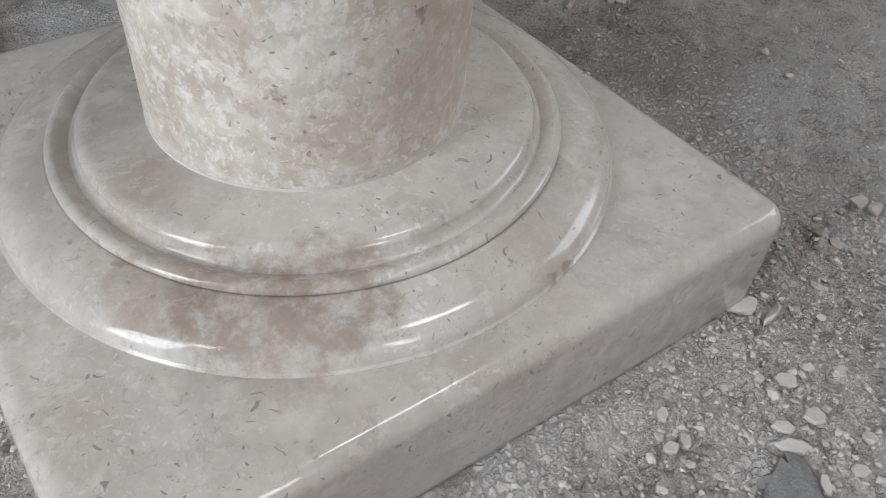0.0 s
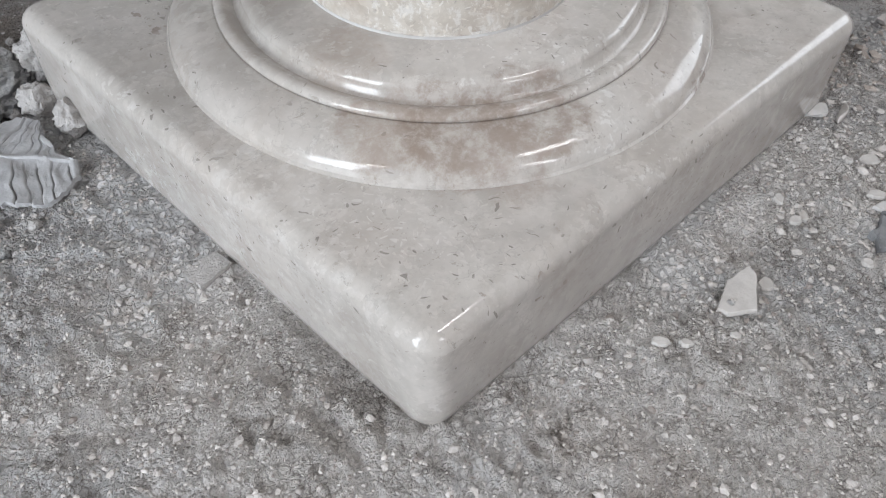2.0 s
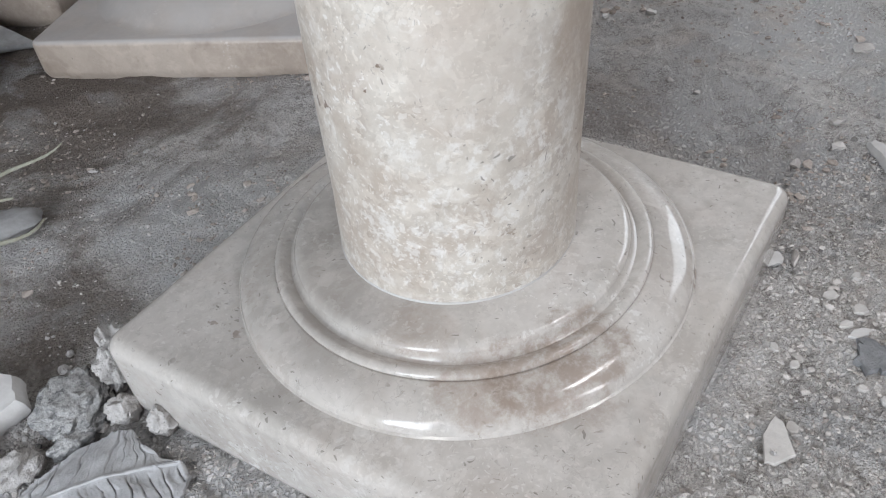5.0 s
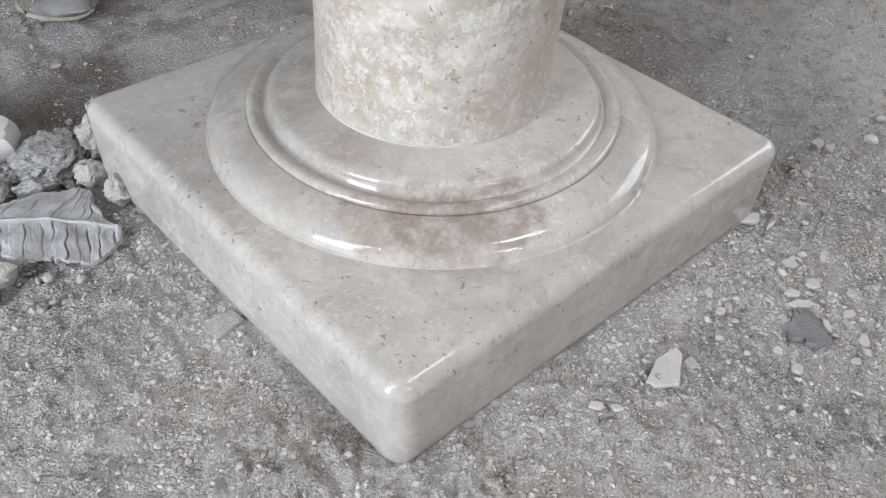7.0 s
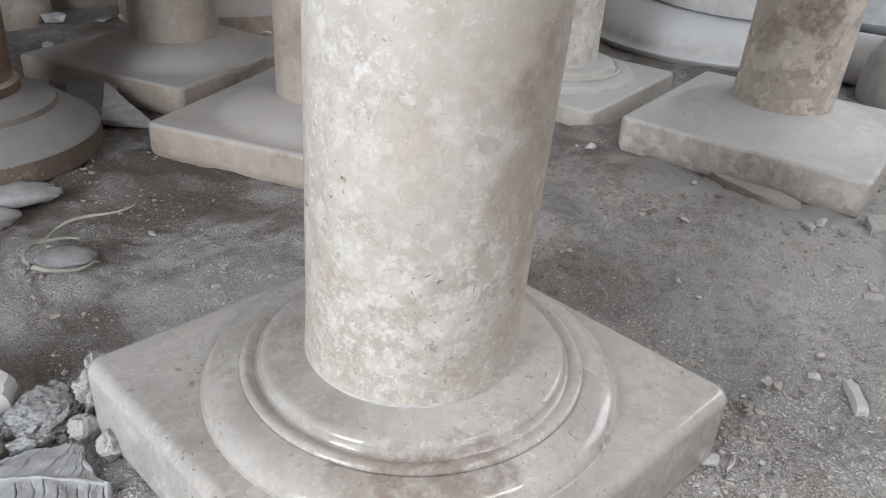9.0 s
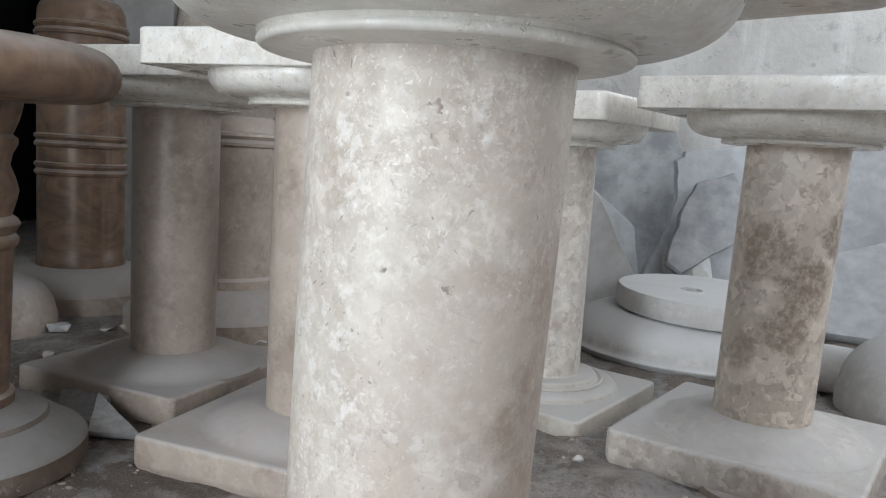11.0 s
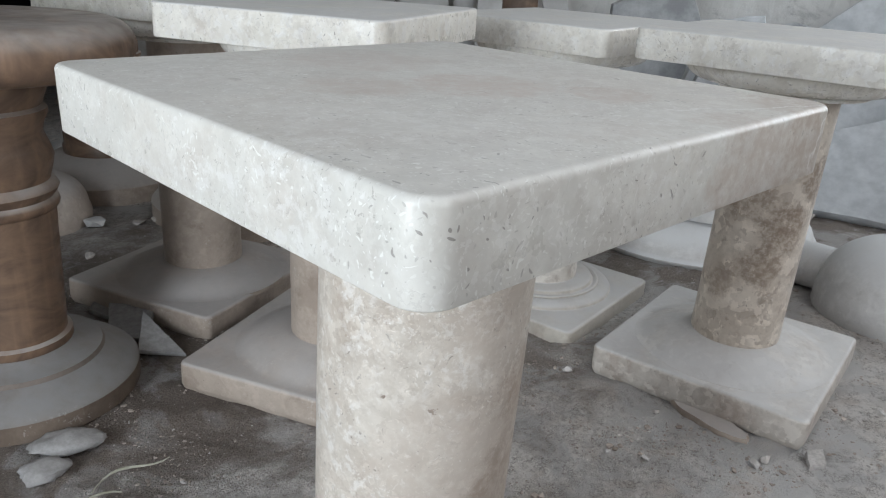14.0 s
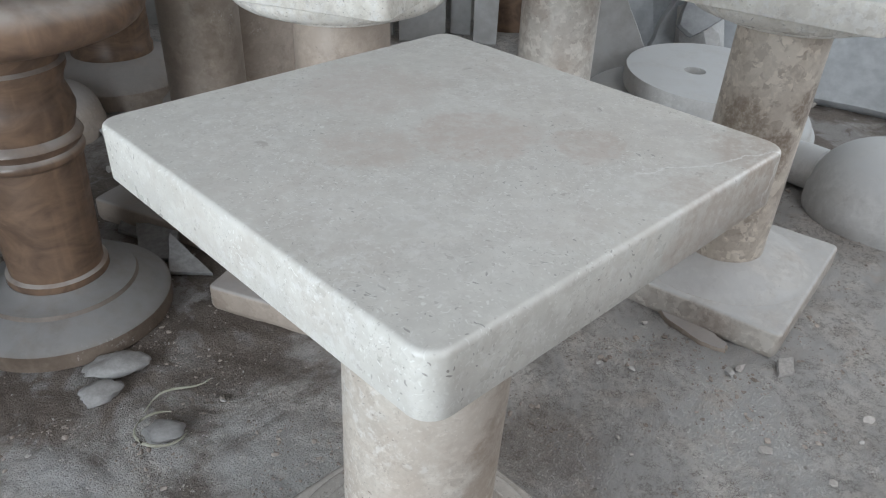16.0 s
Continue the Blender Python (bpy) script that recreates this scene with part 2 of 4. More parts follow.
    if seam:
        # a thin healed crack, paler than the stone
        (sx, sy), (nx, ny), reach = seam
        tc = n.add("TexCoord")
        off = n.add("VectorMath")
        off.operation = "SUBTRACT"
        n.link(tc.outputs["Object"], off.inputs[0])
        off.inputs[1].default_value = (sx, sy, 0.73)
        across = n.add("VectorMath")
        across.operation = "DOT_PRODUCT"
        n.link(off.outputs[0], across.inputs[0])
        across.inputs[1].default_value = (nx, ny, 0.0)
        wander = n.add("Math")
        wander.operation = "MULTIPLY_ADD"
        n.link(n.noise(vec, 28.0, 6.0, 0.65), wander.inputs[0])
        wander.inputs[1].default_value = 0.034
        n.link(across.outputs["Value"], wander.inputs[2])
        near = n.add("Math")
        near.operation = "ABSOLUTE"
        shift = n.add("Math")
        shift.operation = "SUBTRACT"
        n.link(wander.outputs[0], shift.inputs[0])
        shift.inputs[1].default_value = 0.017
        n.link(shift.outputs[0], near.inputs[0])
        far = n.add("VectorMath")
        far.operation = "LENGTH"
        n.link(off.outputs[0], far.inputs[0])
        line = n.times(n.step(near.outputs[0], 0.0016, 0.0003), n.step(far.outputs["Value"], reach, reach * 0.7))
        col = n.mix(n.times(line, 0.7), col, (0.86, 0.85, 0.83))
        edge_of = n.times(n.step(near.outputs[0], 0.016, 0.002), n.step(far.outputs["Value"], reach, reach * 0.6))
        col = n.mix(n.times(n.times(edge_of, n.step(n.noise(vec, 60.0, 5.0, 0.7), 0.50, 0.58)), 0.4), col, (0.50, 0.46, 0.43))
    rough_v = n.step(n.noise(vec, 25.0, 4.0), 0.3, 0.7, gloss, gloss + 0.10)
    height = n.mix(0.35, n.noise(vec, 160.0, 3.0), n.step(n.voronoi(stretched.outputs[0], 62.0), 0.0, 0.2))
    if dust:
        d = n.times(n.up(0.25, 0.9), n.step(n.noise(vec, 11.0, 5.0, 0.65), 0.25, 0.6, 0.55 * dust, dust))
        col = n.mix(d, col, dust_colour)
        m = n.add("Math")
        m.operation = "MULTIPLY_ADD"
        n.link(d, m.inputs[0])
        m.inputs[1].default_value = 0.6
        n.link(rough_v, m.inputs[2])
        rough_v = m.outputs[0]
    return n.finish(col, rough_v, height, 0.12, 0.001, shine)


cream = dict(light=(0.560, 0.525, 0.490), dark=(0.425, 0.391, 0.356), stain=(0.39, 0.325, 0.28))
M_BASE = limestone("polished_limestone", **cream, gloss=0.06, shine=0.42, clast=0.36, flecks=0.85, shell=0.5, pits=0.5, curls=0.22, warm=0.15, patches=0.27, blotch_from=0.52,
                   stain_at=[((-0.125, -0.085, 0.10), 0.034, (0.33, 0.265, 0.22), 0.7), ((-0.095, -0.115, 0.10), 0.040, (0.27, 0.21, 0.17), 0.8),
                             ((-0.055, -0.135, 0.10), 0.038, (0.28, 0.22, 0.18), 0.75), ((-0.090, -0.150, 0.095), 0.030, (0.36, 0.30, 0.26), 0.6),
                             ((0.055, -0.155, 0.09), 0.028, (0.40, 0.35, 0.31), 0.45), ((-0.105, -0.03, 0.11), 0.03, (0.40, 0.335, 0.285), 0.5)])
M_SHAFT = limestone("shelly_limestone", light=(0.595, 0.55, 0.492), dark=(0.455, 0.398, 0.338), stain=(0.38, 0.295, 0.23), gloss=0.38, shine=0.4, clast=0.6, curls=0.42, flecks=0.7, shell=1.0, pits=0.9, patches=0.55, blotch_scale=7.0, warm=0.5, blotch_from=0.49,
                    stain_at=[((-0.03, -0.085, 0.42), 0.07, (0.50, 0.43, 0.37), 0.6), ((-0.07, -0.06, 0.29), 0.05, (0.52, 0.45, 0.39), 0.5), ((0.02, -0.09, 0.55), 0.06, (0.50, 0.43, 0.37), 0.5), ((0.042, -0.080, 0.37), 0.055, (0.33, 0.255, 0.20), 0.75), ((0.038, -0.081, 0.29), 0.055, (0.35, 0.275, 0.215), 0.75), ((0.055, -0.072, 0.46), 0.050, (0.33, 0.25, 0.195), 0.8), ((0.050, -0.078, 0.22), 0.040, (0.36, 0.285, 0.225), 0.7), ((0.05, -0.085, 0.17), 0.05, (0.42, 0.34, 0.27), 0.6), ((0.02, -0.095, 0.30), 0.03, (0.45, 0.375, 0.31), 0.5), ((0.09, -0.04, 0.50), 0.04, (0.42, 0.34, 0.27), 0.6)])
# pale dust on its upward face also stands in for stronger overhead light
M_TOP = limestone("honed_limestone", seam=((0.135, -0.222), (0.40, 0.916), 0.095), light=(0.695, 0.68, 0.635), dark=(0.60, 0.58, 0.535), stain=(0.50, 0.435, 0.385), gloss=0.27, clast=0.30, flecks=0.7, shell=1.0, curls=0.65, pits=0.4, dust=0.22, patches=0.22, dust_colour=(0.86, 0.855, 0.845), warm=0.2, blotch_from=0.52,
                  stain_at=[((0.02, -0.05, 0.73), 0.065, (0.55, 0.46, 0.40), 0.8), ((-0.07, -0.01, 0.73), 0.05, (0.56, 0.48, 0.42), 0.7), ((0.08, -0.13, 0.73), 0.04, (0.52, 0.43, 0.37), 0.75), ((0.02, 0.10, 0.73), 0.08, (0.58, 0.51, 0.46), 0.65), ((0.17, -0.16, 0.73), 0.03, (0.50, 0.47, 0.44), 0.5), ((0.19, -0.249, 0.70), 0.075, (0.43, 0.345, 0.28), 0.85), ((0.08, -0.249, 0.695), 0.06, (0.47, 0.39, 0.33), 0.7)])
M_BEIGE = limestone("brownish_dusty_limestone", light=(0.48, 0.405, 0.345), dark=(0.35, 0.285, 0.235), stain=(0.22, 0.17, 0.13), gloss=0.35, flecks=0.4, shell=0.2, dust=0.75, dust_colour=(0.43, 0.415, 0.41))
M_DUSTY = limestone("dusty_limestone", light=(0.56, 0.52, 0.46), dark=(0.42, 0.38, 0.33), stain=(0.34, 0.28, 0.23), gloss=0.35, flecks=0.4, shell=0.3, dust=0.9, dust_colour=(0.54, 0.53, 0.525))
M_MOTTLED = limestone("mottled_limestone", light=(0.65, 0.585, 0.51), dark=(0.55, 0.48, 0.405), stain=(0.36, 0.275, 0.215), gloss=0.3, clast=1.3, clast_scale=0.62, flecks=0.45, shell=0.3, patches=0.5, blotch_scale=9.0, blotch_from=0.52, dust=0.8, dust_colour=(0.56, 0.555, 0.55),
                      stain_at=[((-0.06, -0.08, 0.36), 0.06, (0.25, 0.185, 0.14), 0.9), ((-0.09, 0.0, 0.42), 0.06, (0.27, 0.205, 0.155), 0.85), ((0.0, -0.10, 0.45), 0.055, (0.25, 0.185, 0.14), 0.9), ((-0.08, -0.05, 0.28), 0.05, (0.26, 0.195, 0.15), 0.85), ((0.06, -0.09, 0.33), 0.05, (0.27, 0.20, 0.155), 0.85), ((-0.08, 0.03, 0.22), 0.04, (0.30, 0.23, 0.18), 0.7)])
# darker and browner than the other dusted stones
M_DARKSTONE = limestone("dark_dusted_stone", light=(0.20, 0.155, 0.122), dark=(0.12, 0.088, 0.066), stain=(0.10, 0.075, 0.06), gloss=0.45, flecks=0.4, shell=0.1, dust=0.85, dust_colour=(0.27, 0.268, 0.27))
M_PATCHED = limestone("patched_dusty_limestone", light=(0.63, 0.59, 0.54), dark=(0.50, 0.455, 0.405), stain=(0.41, 0.33, 0.275), gloss=0.3, clast=1.0, clast_scale=0.62, flecks=0.5, shell=0.3, patches=0.7, blotch_scale=12.0, blotch_from=0.5, dust=0.8, dust_colour=(0.57, 0.57, 0.575))
M_SIDES = limestone("cream_dusted_limestone", light=(0.78, 0.755, 0.70), dark=(0.68, 0.645, 0.58), stain=(0.48, 0.41, 0.35), gloss=0.24, clast=0.6, flecks=0.9, shell=0.6, patches=0.4, dust=0.8, dust_colour=(0.62, 0.62, 0.62))
M_WHITE = limestone("white_dusted_stone", light=(0.62, 0.61, 0.60), dark=(0.50, 0.49, 0.48), stain=(0.44, 0.42, 0.40), gloss=0.5, flecks=0.2, shell=0.2, dust=0.95, dust_colour=(0.60, 0.61, 0.62))


def onyx(name, light, dark, dust):
    """Brown banded stone with dust on it."""
    n = Nodes(name)
    vec = n.coords((1, 1, 1.6))
    bands = n.noise(vec, 7.0, 6.0, 0.6, 2.0)
    col = n.mix(n.step(bands, 0.3, 0.7), dark, light)
    streak = n.coords((14, 14, 0.8))
    col = n.mix(n.times(n.step(n.noise(streak, 2.2, 4.0), 0.5, 0.75), 0.4), col, tuple(c * 1.5 for c in light))
    d = n.times(n.up(0.2, 0.85), n.step(n.noise(vec, 14.0, 4.0), 0.3, 0.6, 0.5 * dust, dust))
    col = n.mix(d, col, (0.50, 0.48, 0.46))
    return n.finish(col, n.step(n.noise(vec, 20.0), 0.3, 0.7, 0.3, 0.55), n.noise(vec, 90.0), 0.1, 0.001)


M_BROWN = onyx("brown_onyx", (0.235, 0.150, 0.100), (0.115, 0.073, 0.051), 0.6)
M_TAN = onyx("tan_onyx", (0.34, 0.27, 0.21), (0.23, 0.175, 0.13), 0.6)


def dirt(name):
    n = Nodes(name)
    tc = n.add("TexCoord")
    vec = tc.outputs["Object"]
    grain = n.noise(vec, 260.0, 5.0, 0.7)
    col = n.mix(n.step(grain, 0.3, 0.7), (0.655, 0.608, 0.572), (0.83, 0.785, 0.748))
    soft = n.noise(vec, 6.0, 6.0, 0.65, 0.5)
    col = n.mix(n.times(n.step(soft, 0.42, 0.62), 0.5), col, (0.72, 0.685, 0.665))
    pale = n.noise(vec, 7.0, 5.0, 0.58, 0.5)
    col = n.mix(n.times(n.step(pale, 0.48, 0.64), 0.5), col, (0.60, 0.578, 0.566))
    # powder that lies smooth over the crumbs
    spread = n.noise(vec, 4.2, 5.0, 0.55, 0.3)
    lies = n.add("VectorMath")
    lies.operation = "DISTANCE"
    lies.inputs[1].default_value = at_uv(-0.30, 0.36)
    n.link(vec, lies.inputs[0])
    more = n.add("Math")
    more.operation = "ADD"
    n.link(spread, more.inputs[0])
    n.link(n.step(lies.outputs["Value"], 0.50, 0.15, 0.0, 0.08), more.inputs[1])
    powder = n.step(more.outputs[0], 0.48, 0.60)
    col = n.mix(n.times(powder, 0.65), col, n.mix(grain, (0.45, 0.442, 0.438), (0.52, 0.512, 0.506)))
    # earth-coloured drifts
    col = n.mix(n.times(n.step(n.noise(vec, 9.0, 6.0, 0.68, 0.4), 0.52, 0.66), 0.45), col, (0.56, 0.475, 0.415))
    # damp brown earth showing through the dust, plus painted shade near the beige table
    damp_shade = n.noise(vec, 5.5, 7.0, 0.7, 0.8)
    # second and third patch: brown soil and the dark under that table
    for (u, v), radius, amount in (((-0.72, 0.50), 0.42, 1.0), ((-0.44, 0.62), 0.27, 1.0), ((-0.36, 0.80), 0.50, 0.95), ((-0.22, 0.03), 0.05, 0.7), ((-0.37, 0.15), 0.10, 0.85), ((0.22, 0.30), 0.15, 0.55), ((0.40, 0.10), 0.11, 0.3), ((-0.75, 1.15), 0.60, 0.95), ((0.1, 0.95), 0.4, 0.85), ((0.7, 1.5), 0.35, 0.9), ((1.2, 1.9), 0.7, 0.9)):
        dist = n.add("VectorMath")
        dist.operation = "DISTANCE"
        dist.inputs[1].default_value = at_uv(u, v)
        n.link(vec, dist.inputs[0])
        edge = n.add("Math")
        edge.operation = "MULTIPLY_ADD"
        n.link(damp_shade, edge.inputs[0])
        edge.inputs[1].default_value = radius * 2.2
        n.link(dist.outputs["Value"], edge.inputs[2])
        col = n.mix(n.times(n.step(edge.outputs[0], radius * 2.3, radius * 1.4), amount), col, n.mix(n.step(grain, 0.3, 0.7), (0.150, 0.124, 0.107), (0.275, 0.230, 0.200)))
    # thin grey powder blown over the earth
    veil = n.noise(vec, 6.5, 7.0, 0.62, 0.7)
    col = n.mix(n.times(n.times(n.step(veil, 0.49, 0.58), n.step(lies.outputs["Value"], 0.12, 0.35)), 0.55), col, (0.52, 0.508, 0.503))
    specks = n.times(n.uneven(vec, 150.0, 0.35), n.step(n.noise(vec, 14.0, 4.0), 0.5, 0.62))
    col = n.mix(n.times(specks, 0.45), col, (0.62, 0.60, 0.58))
    pits = n.times(n.uneven(vec, 90.0, 0.4), n.step(n.noise(vec, 11.0, 4.0), 0.5, 0.62))
    col = n.mix(n.times(pits, 0.5), col, (0.17, 0.145, 0.125))
    # pale stone powder spilt beside the leaf
    spilt = n.add("VectorMath")
    spilt.operation = "DISTANCE"
    spilt.inputs[1].default_value = at_uv(-0.40, -0.20)
    n.link(vec, spilt.inputs[0])
    reach = n.add("Math")
    reach.operation = "MULTIPLY_ADD"
    n.link(n.noise(vec, 14.0, 6.0, 0.65, 0.3), reach.inputs[0])
    reach.inputs[1].default_value = 0.22
    n.link(spilt.outputs["Value"], reach.inputs[2])
    drift = n.step(reach.outputs[0], 0.24, 0.17)
    col = n.mix(n.times(drift, 0.7), col, (0.74, 0.715, 0.705))
    powder = n.mix(drift, powder, (1.0, 1.0, 1.0))
    # seams between the crumbs, the shade in them painted dark brown
    jag = n.add("VectorMath")
    jag.operation = "MULTIPLY_ADD"
    n.link(n.add("TexNoise", Vector=vec, Scale=180.0, Detail=5.0, Roughness=0.65).outputs["Color"], jag.inputs[0])
    jag.inputs[1].default_value = (0.009, 0.009, 0.009)
    n.link(vec, jag.inputs[2])
    open_at = n.step(powder, 0.9, 0.3)
    for scale, width, amount in ((150.0, 0.10, 0.60), (300.0, 0.13, 0.48)):
        gap = n.step(n.voronoi(jag.outputs[0], scale, "Distance", "DISTANCE_TO_EDGE"), width, 0.02)
        some = n.step(n.noise(vec, scale * 0.22, 4.0, 0.65), 0.44, 0.60)
        col = n.mix(n.times(n.times(n.times(gap, some), open_at), amount), col, (0.18, 0.148, 0.126))
    # crumbs of several sizes
    bent = n.add("VectorMath")
    bent.operation = "MULTIPLY_ADD"
    n.link(n.add("TexNoise", Vector=vec, Scale=260.0, Detail=4.0).outputs["Color"], bent.inputs[0])
    bent.inputs[1].default_value = (0.006, 0.006, 0.006)
    n.link(vec, bent.inputs[2])
    h = n.mix(n.step(n.noise(vec, 6.0, 4.0, 0.6), 0.40, 0.58, 0.12, 0.42), n.noise(vec, 70.0, 10.0, 0.78), n.step(n.voronoi(bent.outputs[0], 360.0), 0.0, 0.9, 0.75, 0.0))
    smooth_h = n.mix(0.05, n.noise(vec, 30.0, 5.0, 0.55), n.noise(vec, 400.0, 3.0, 0.6))
    h = n.mix(n.times(powder, 0.85), h, smooth_h)
    h = n.mix(0.22, h, n.step(n.voronoi(jag.outputs[0], 170.0, "Distance", "DISTANCE_TO_EDGE"), 0.0, 0.22))
    return n.finish(col, 0.95, h, 1.0, 0.0105, 0.25)


def powdered(name, light, dark, scale=60.0, islands=False, bump=0.4):
    """Dusty rough stone, leaf or rubble; loose bits differ one from another."""
    n = Nodes(name)
    vec = n.coords()
    col = n.mix(n.step(n.noise(vec, scale, 5.0, 0.65), 0.3, 0.7), dark, light)
    if islands:
        g = n.add("NewGeometry")
        col = n.mix(n.step(g.outputs["Random Per Island"], 0.15, 0.95, 0.0, 0.8), col, tuple(min(1.0, c * 1.18) for c in light))
        pick = n.step(g.outputs["Random Per Island"], 0.24, 0.10)
        col = n.mix(n.times(pick, 0.6), col, (0.24, 0.20, 0.175))
    col = n.mix(n.times(n.step(n.noise(vec, scale * 0.2, 4.0), 0.5, 0.7), 0.35), col, tuple(c * 0.75 for c in dark))
    return n.finish(col, 0.9, n.noise(vec, scale * 3, 4.0, 0.65), bump, 0.002, 0.3)


M_DIRT = dirt("dusty_dirt")
M_GRAVEL = powdered("gravel_stone", (0.56, 0.522, 0.494), (0.43, 0.395, 0.370), 150.0, True)
M_SOIL = powdered("brown_soil_crumbs", (0.42, 0.365, 0.325), (0.28, 0.235, 0.205), 150.0, True)
M_CHIP = powdered("white_stone_chip", (0.62, 0.60, 0.58), (0.50, 0.475, 0.455), 40.0, False, 0.15)
M_PEBBLE = powdered("pale_flat_pebble", (0.58, 0.55, 0.52), (0.47, 0.44, 0.415), 90.0, False, 0.2)
M_GREYCHIP = powdered("grey_stone_chip", (0.31, 0.31, 0.315), (0.20, 0.20, 0.205), 110.0, False, 0.9)
n_ = Nodes("dusted_cement")
v_ = n_.coords()
g_ = n_.noise(v_, 330.0, 4.0, 0.75)
M_CEMENT = n_.finish(n_.mix(n_.times(n_.up(0.15, 0.8), n_.step(n_.noise(v_, 90.0, 5.0, 0.7), 0.32, 0.52)), n_.mix(g_, (0.13, 0.128, 0.13), (0.27, 0.265, 0.262)), n_.mix(n_.step(g_, 0.35, 0.65), (0.42, 0.41, 0.40), (0.62, 0.605, 0.59))), 0.9, n_.noise(v_, 260.0, 5.0, 0.75), 1.0, 0.004, 0.3)
M_LEAF = powdered("dusty_leaf", (0.50, 0.494, 0.496), (0.40, 0.395, 0.397), 140.0, False, 0.35)
M_CLOD = powdered("crumbly_clod", (0.56, 0.53, 0.51), (0.40, 0.375, 0.355), 130.0, False, 1.0)
M_DULL = powdered("dull_dusty_stone", (0.36, 0.35, 0.345), (0.26, 0.25, 0.245), 60.0, False, 0.3)
M_STRAW = powdered("dry_leaf", (0.37, 0.36, 0.30), (0.25, 0.235, 0.18), 80.0)
M_SLABS = powdered("bluish_dusted_marble", (0.60, 0.62, 0.64), (0.44, 0.46, 0.48), 12.0, False, 0.2)
M_STAINED = powdered("stained_grey_marble", (0.50, 0.515, 0.525), (0.29, 0.295, 0.305), 9.0, False, 0.3)
M_BOARD = powdered("grey_dusted_board", (0.56, 0.56, 0.56), (0.42, 0.41, 0.40), 9.0, False, 0.2)


def plaster(name):
    n = Nodes(name)
    vec = n.coords((1, 1, 1), 0.0)
    col = n.mix(n.step(n.noise(vec, 1.8, 6.0, 0.65, 0.4), 0.3, 0.7), (0.48, 0.472, 0.458), (0.63, 0.622, 0.607))
    col = n.mix(n.times(n.step(n.noise(vec, 7.0, 6.0, 0.7, 1.0), 0.54, 0.68), 0.75), col, (0.34, 0.335, 0.33))
    runs = n.coords((9, 9, 0.7), 0.0)
    col = n.mix(n.times(n.step(n.noise(runs, 1.6, 5.0, 0.6), 0.52, 0.7), 0.5), col, (0.70, 0.70, 0.69))
    col = n.mix(n.times(n.step(n.voronoi(vec, 6.0), 0.12, 0.05), 0.6), col, (0.26, 0.25, 0.24))
    return n.finish(col, 0.9, n.noise(vec, 30.0, 6.0, 0.6), 0.5, 0.01, 0.3)


M_WALL = plaster("stained_plaster")
n_ = Nodes("corrugated_roof_underside")
M_ROOF = n_.finish(n_.mix(n_.noise(n_.coords(), 3.0), (0.22, 0.215, 0.21), (0.34, 0.335, 0.33)), 0.8)
# near-black colour stands in for the darkness inside the unlit store room
n_ = Nodes("black_store_walls")
M_UNLIT = n_.finish(n_.mix(n_.noise(n_.coords(), 8.0), (0.008, 0.009, 0.014), (0.02, 0.021, 0.028)), 0.85)


# ---- builders ----
def mesh_of(name, bm, material, smooth=0.0):
    me = bpy.data.meshes.new(name)
    bmesh.ops.recalc_face_normals(bm, faces=bm.faces)
    bm.to_mesh(me)
    bm.free()
    me.materials.append(material)
    if smooth:
        me.shade_smooth()
        me.set_sharp_from_angle(angle=radians(smooth))
    return me


def part(name, bm, material, parent, label="", smooth=35.0, m=None):
    ob = new(name, mesh_of(name, bm, material, smooth))
    ob.parent = parent
    if m is not None:
        ob.matrix_basis = m
    if label:
        tagged(ob, label)
    return ob


def thing(name, bm, material, m, label, category, group="", kind="", smooth=35.0):
    ob = new(name, mesh_of(name, bm, material, smooth))
    ob.matrix_basis = m
    return tagged(ob, label, category, group, kind)


def holder(name, m, label, category, group=""):
    ob = new(name)
    ob.empty_display_size = 0.05
    ob.matrix_basis = m
    return tagged(ob, label, category, group)


def lathe(profile, segs=72, cx=0.0, cy=0.0, wobble=0.0):
    """A turned solid from (radius, height) pairs, closed at both ends."""
    bm = bmesh.new()
    rings = []
    for r, z in profile:
        ring = []
        for i in range(segs):
            a = 2 * math.pi * i / segs
            rr = r * (1 + wobble * math.sin(3 * a + z * 20))
            ring.append(bm.verts.new((cx + rr * math.cos(a), cy + rr * math.sin(a), z)))
        rings.append(ring)
    for lo, hi in zip(rings, rings[1:]):
        for i in range(segs):
            j = (i + 1) % segs
            bm.faces.new((lo[i], lo[j], hi[j], hi[i]))
    bm.faces.new(rings[0][::-1])
    bm.faces.new(rings[-1])
    return bm


def arc(cr, cz, rx, rz, a0, a1, steps=10):
    """Points of an ellipse's arc, for a turned profile; angles in degrees from outward, upward."""
    return [(cr + rx * math.cos(radians(a0 + (a1 - a0) * i / steps)), cz + rz * math.sin(radians(a0 + (a1 - a0) * i / steps))) for i in range(steps + 1)]


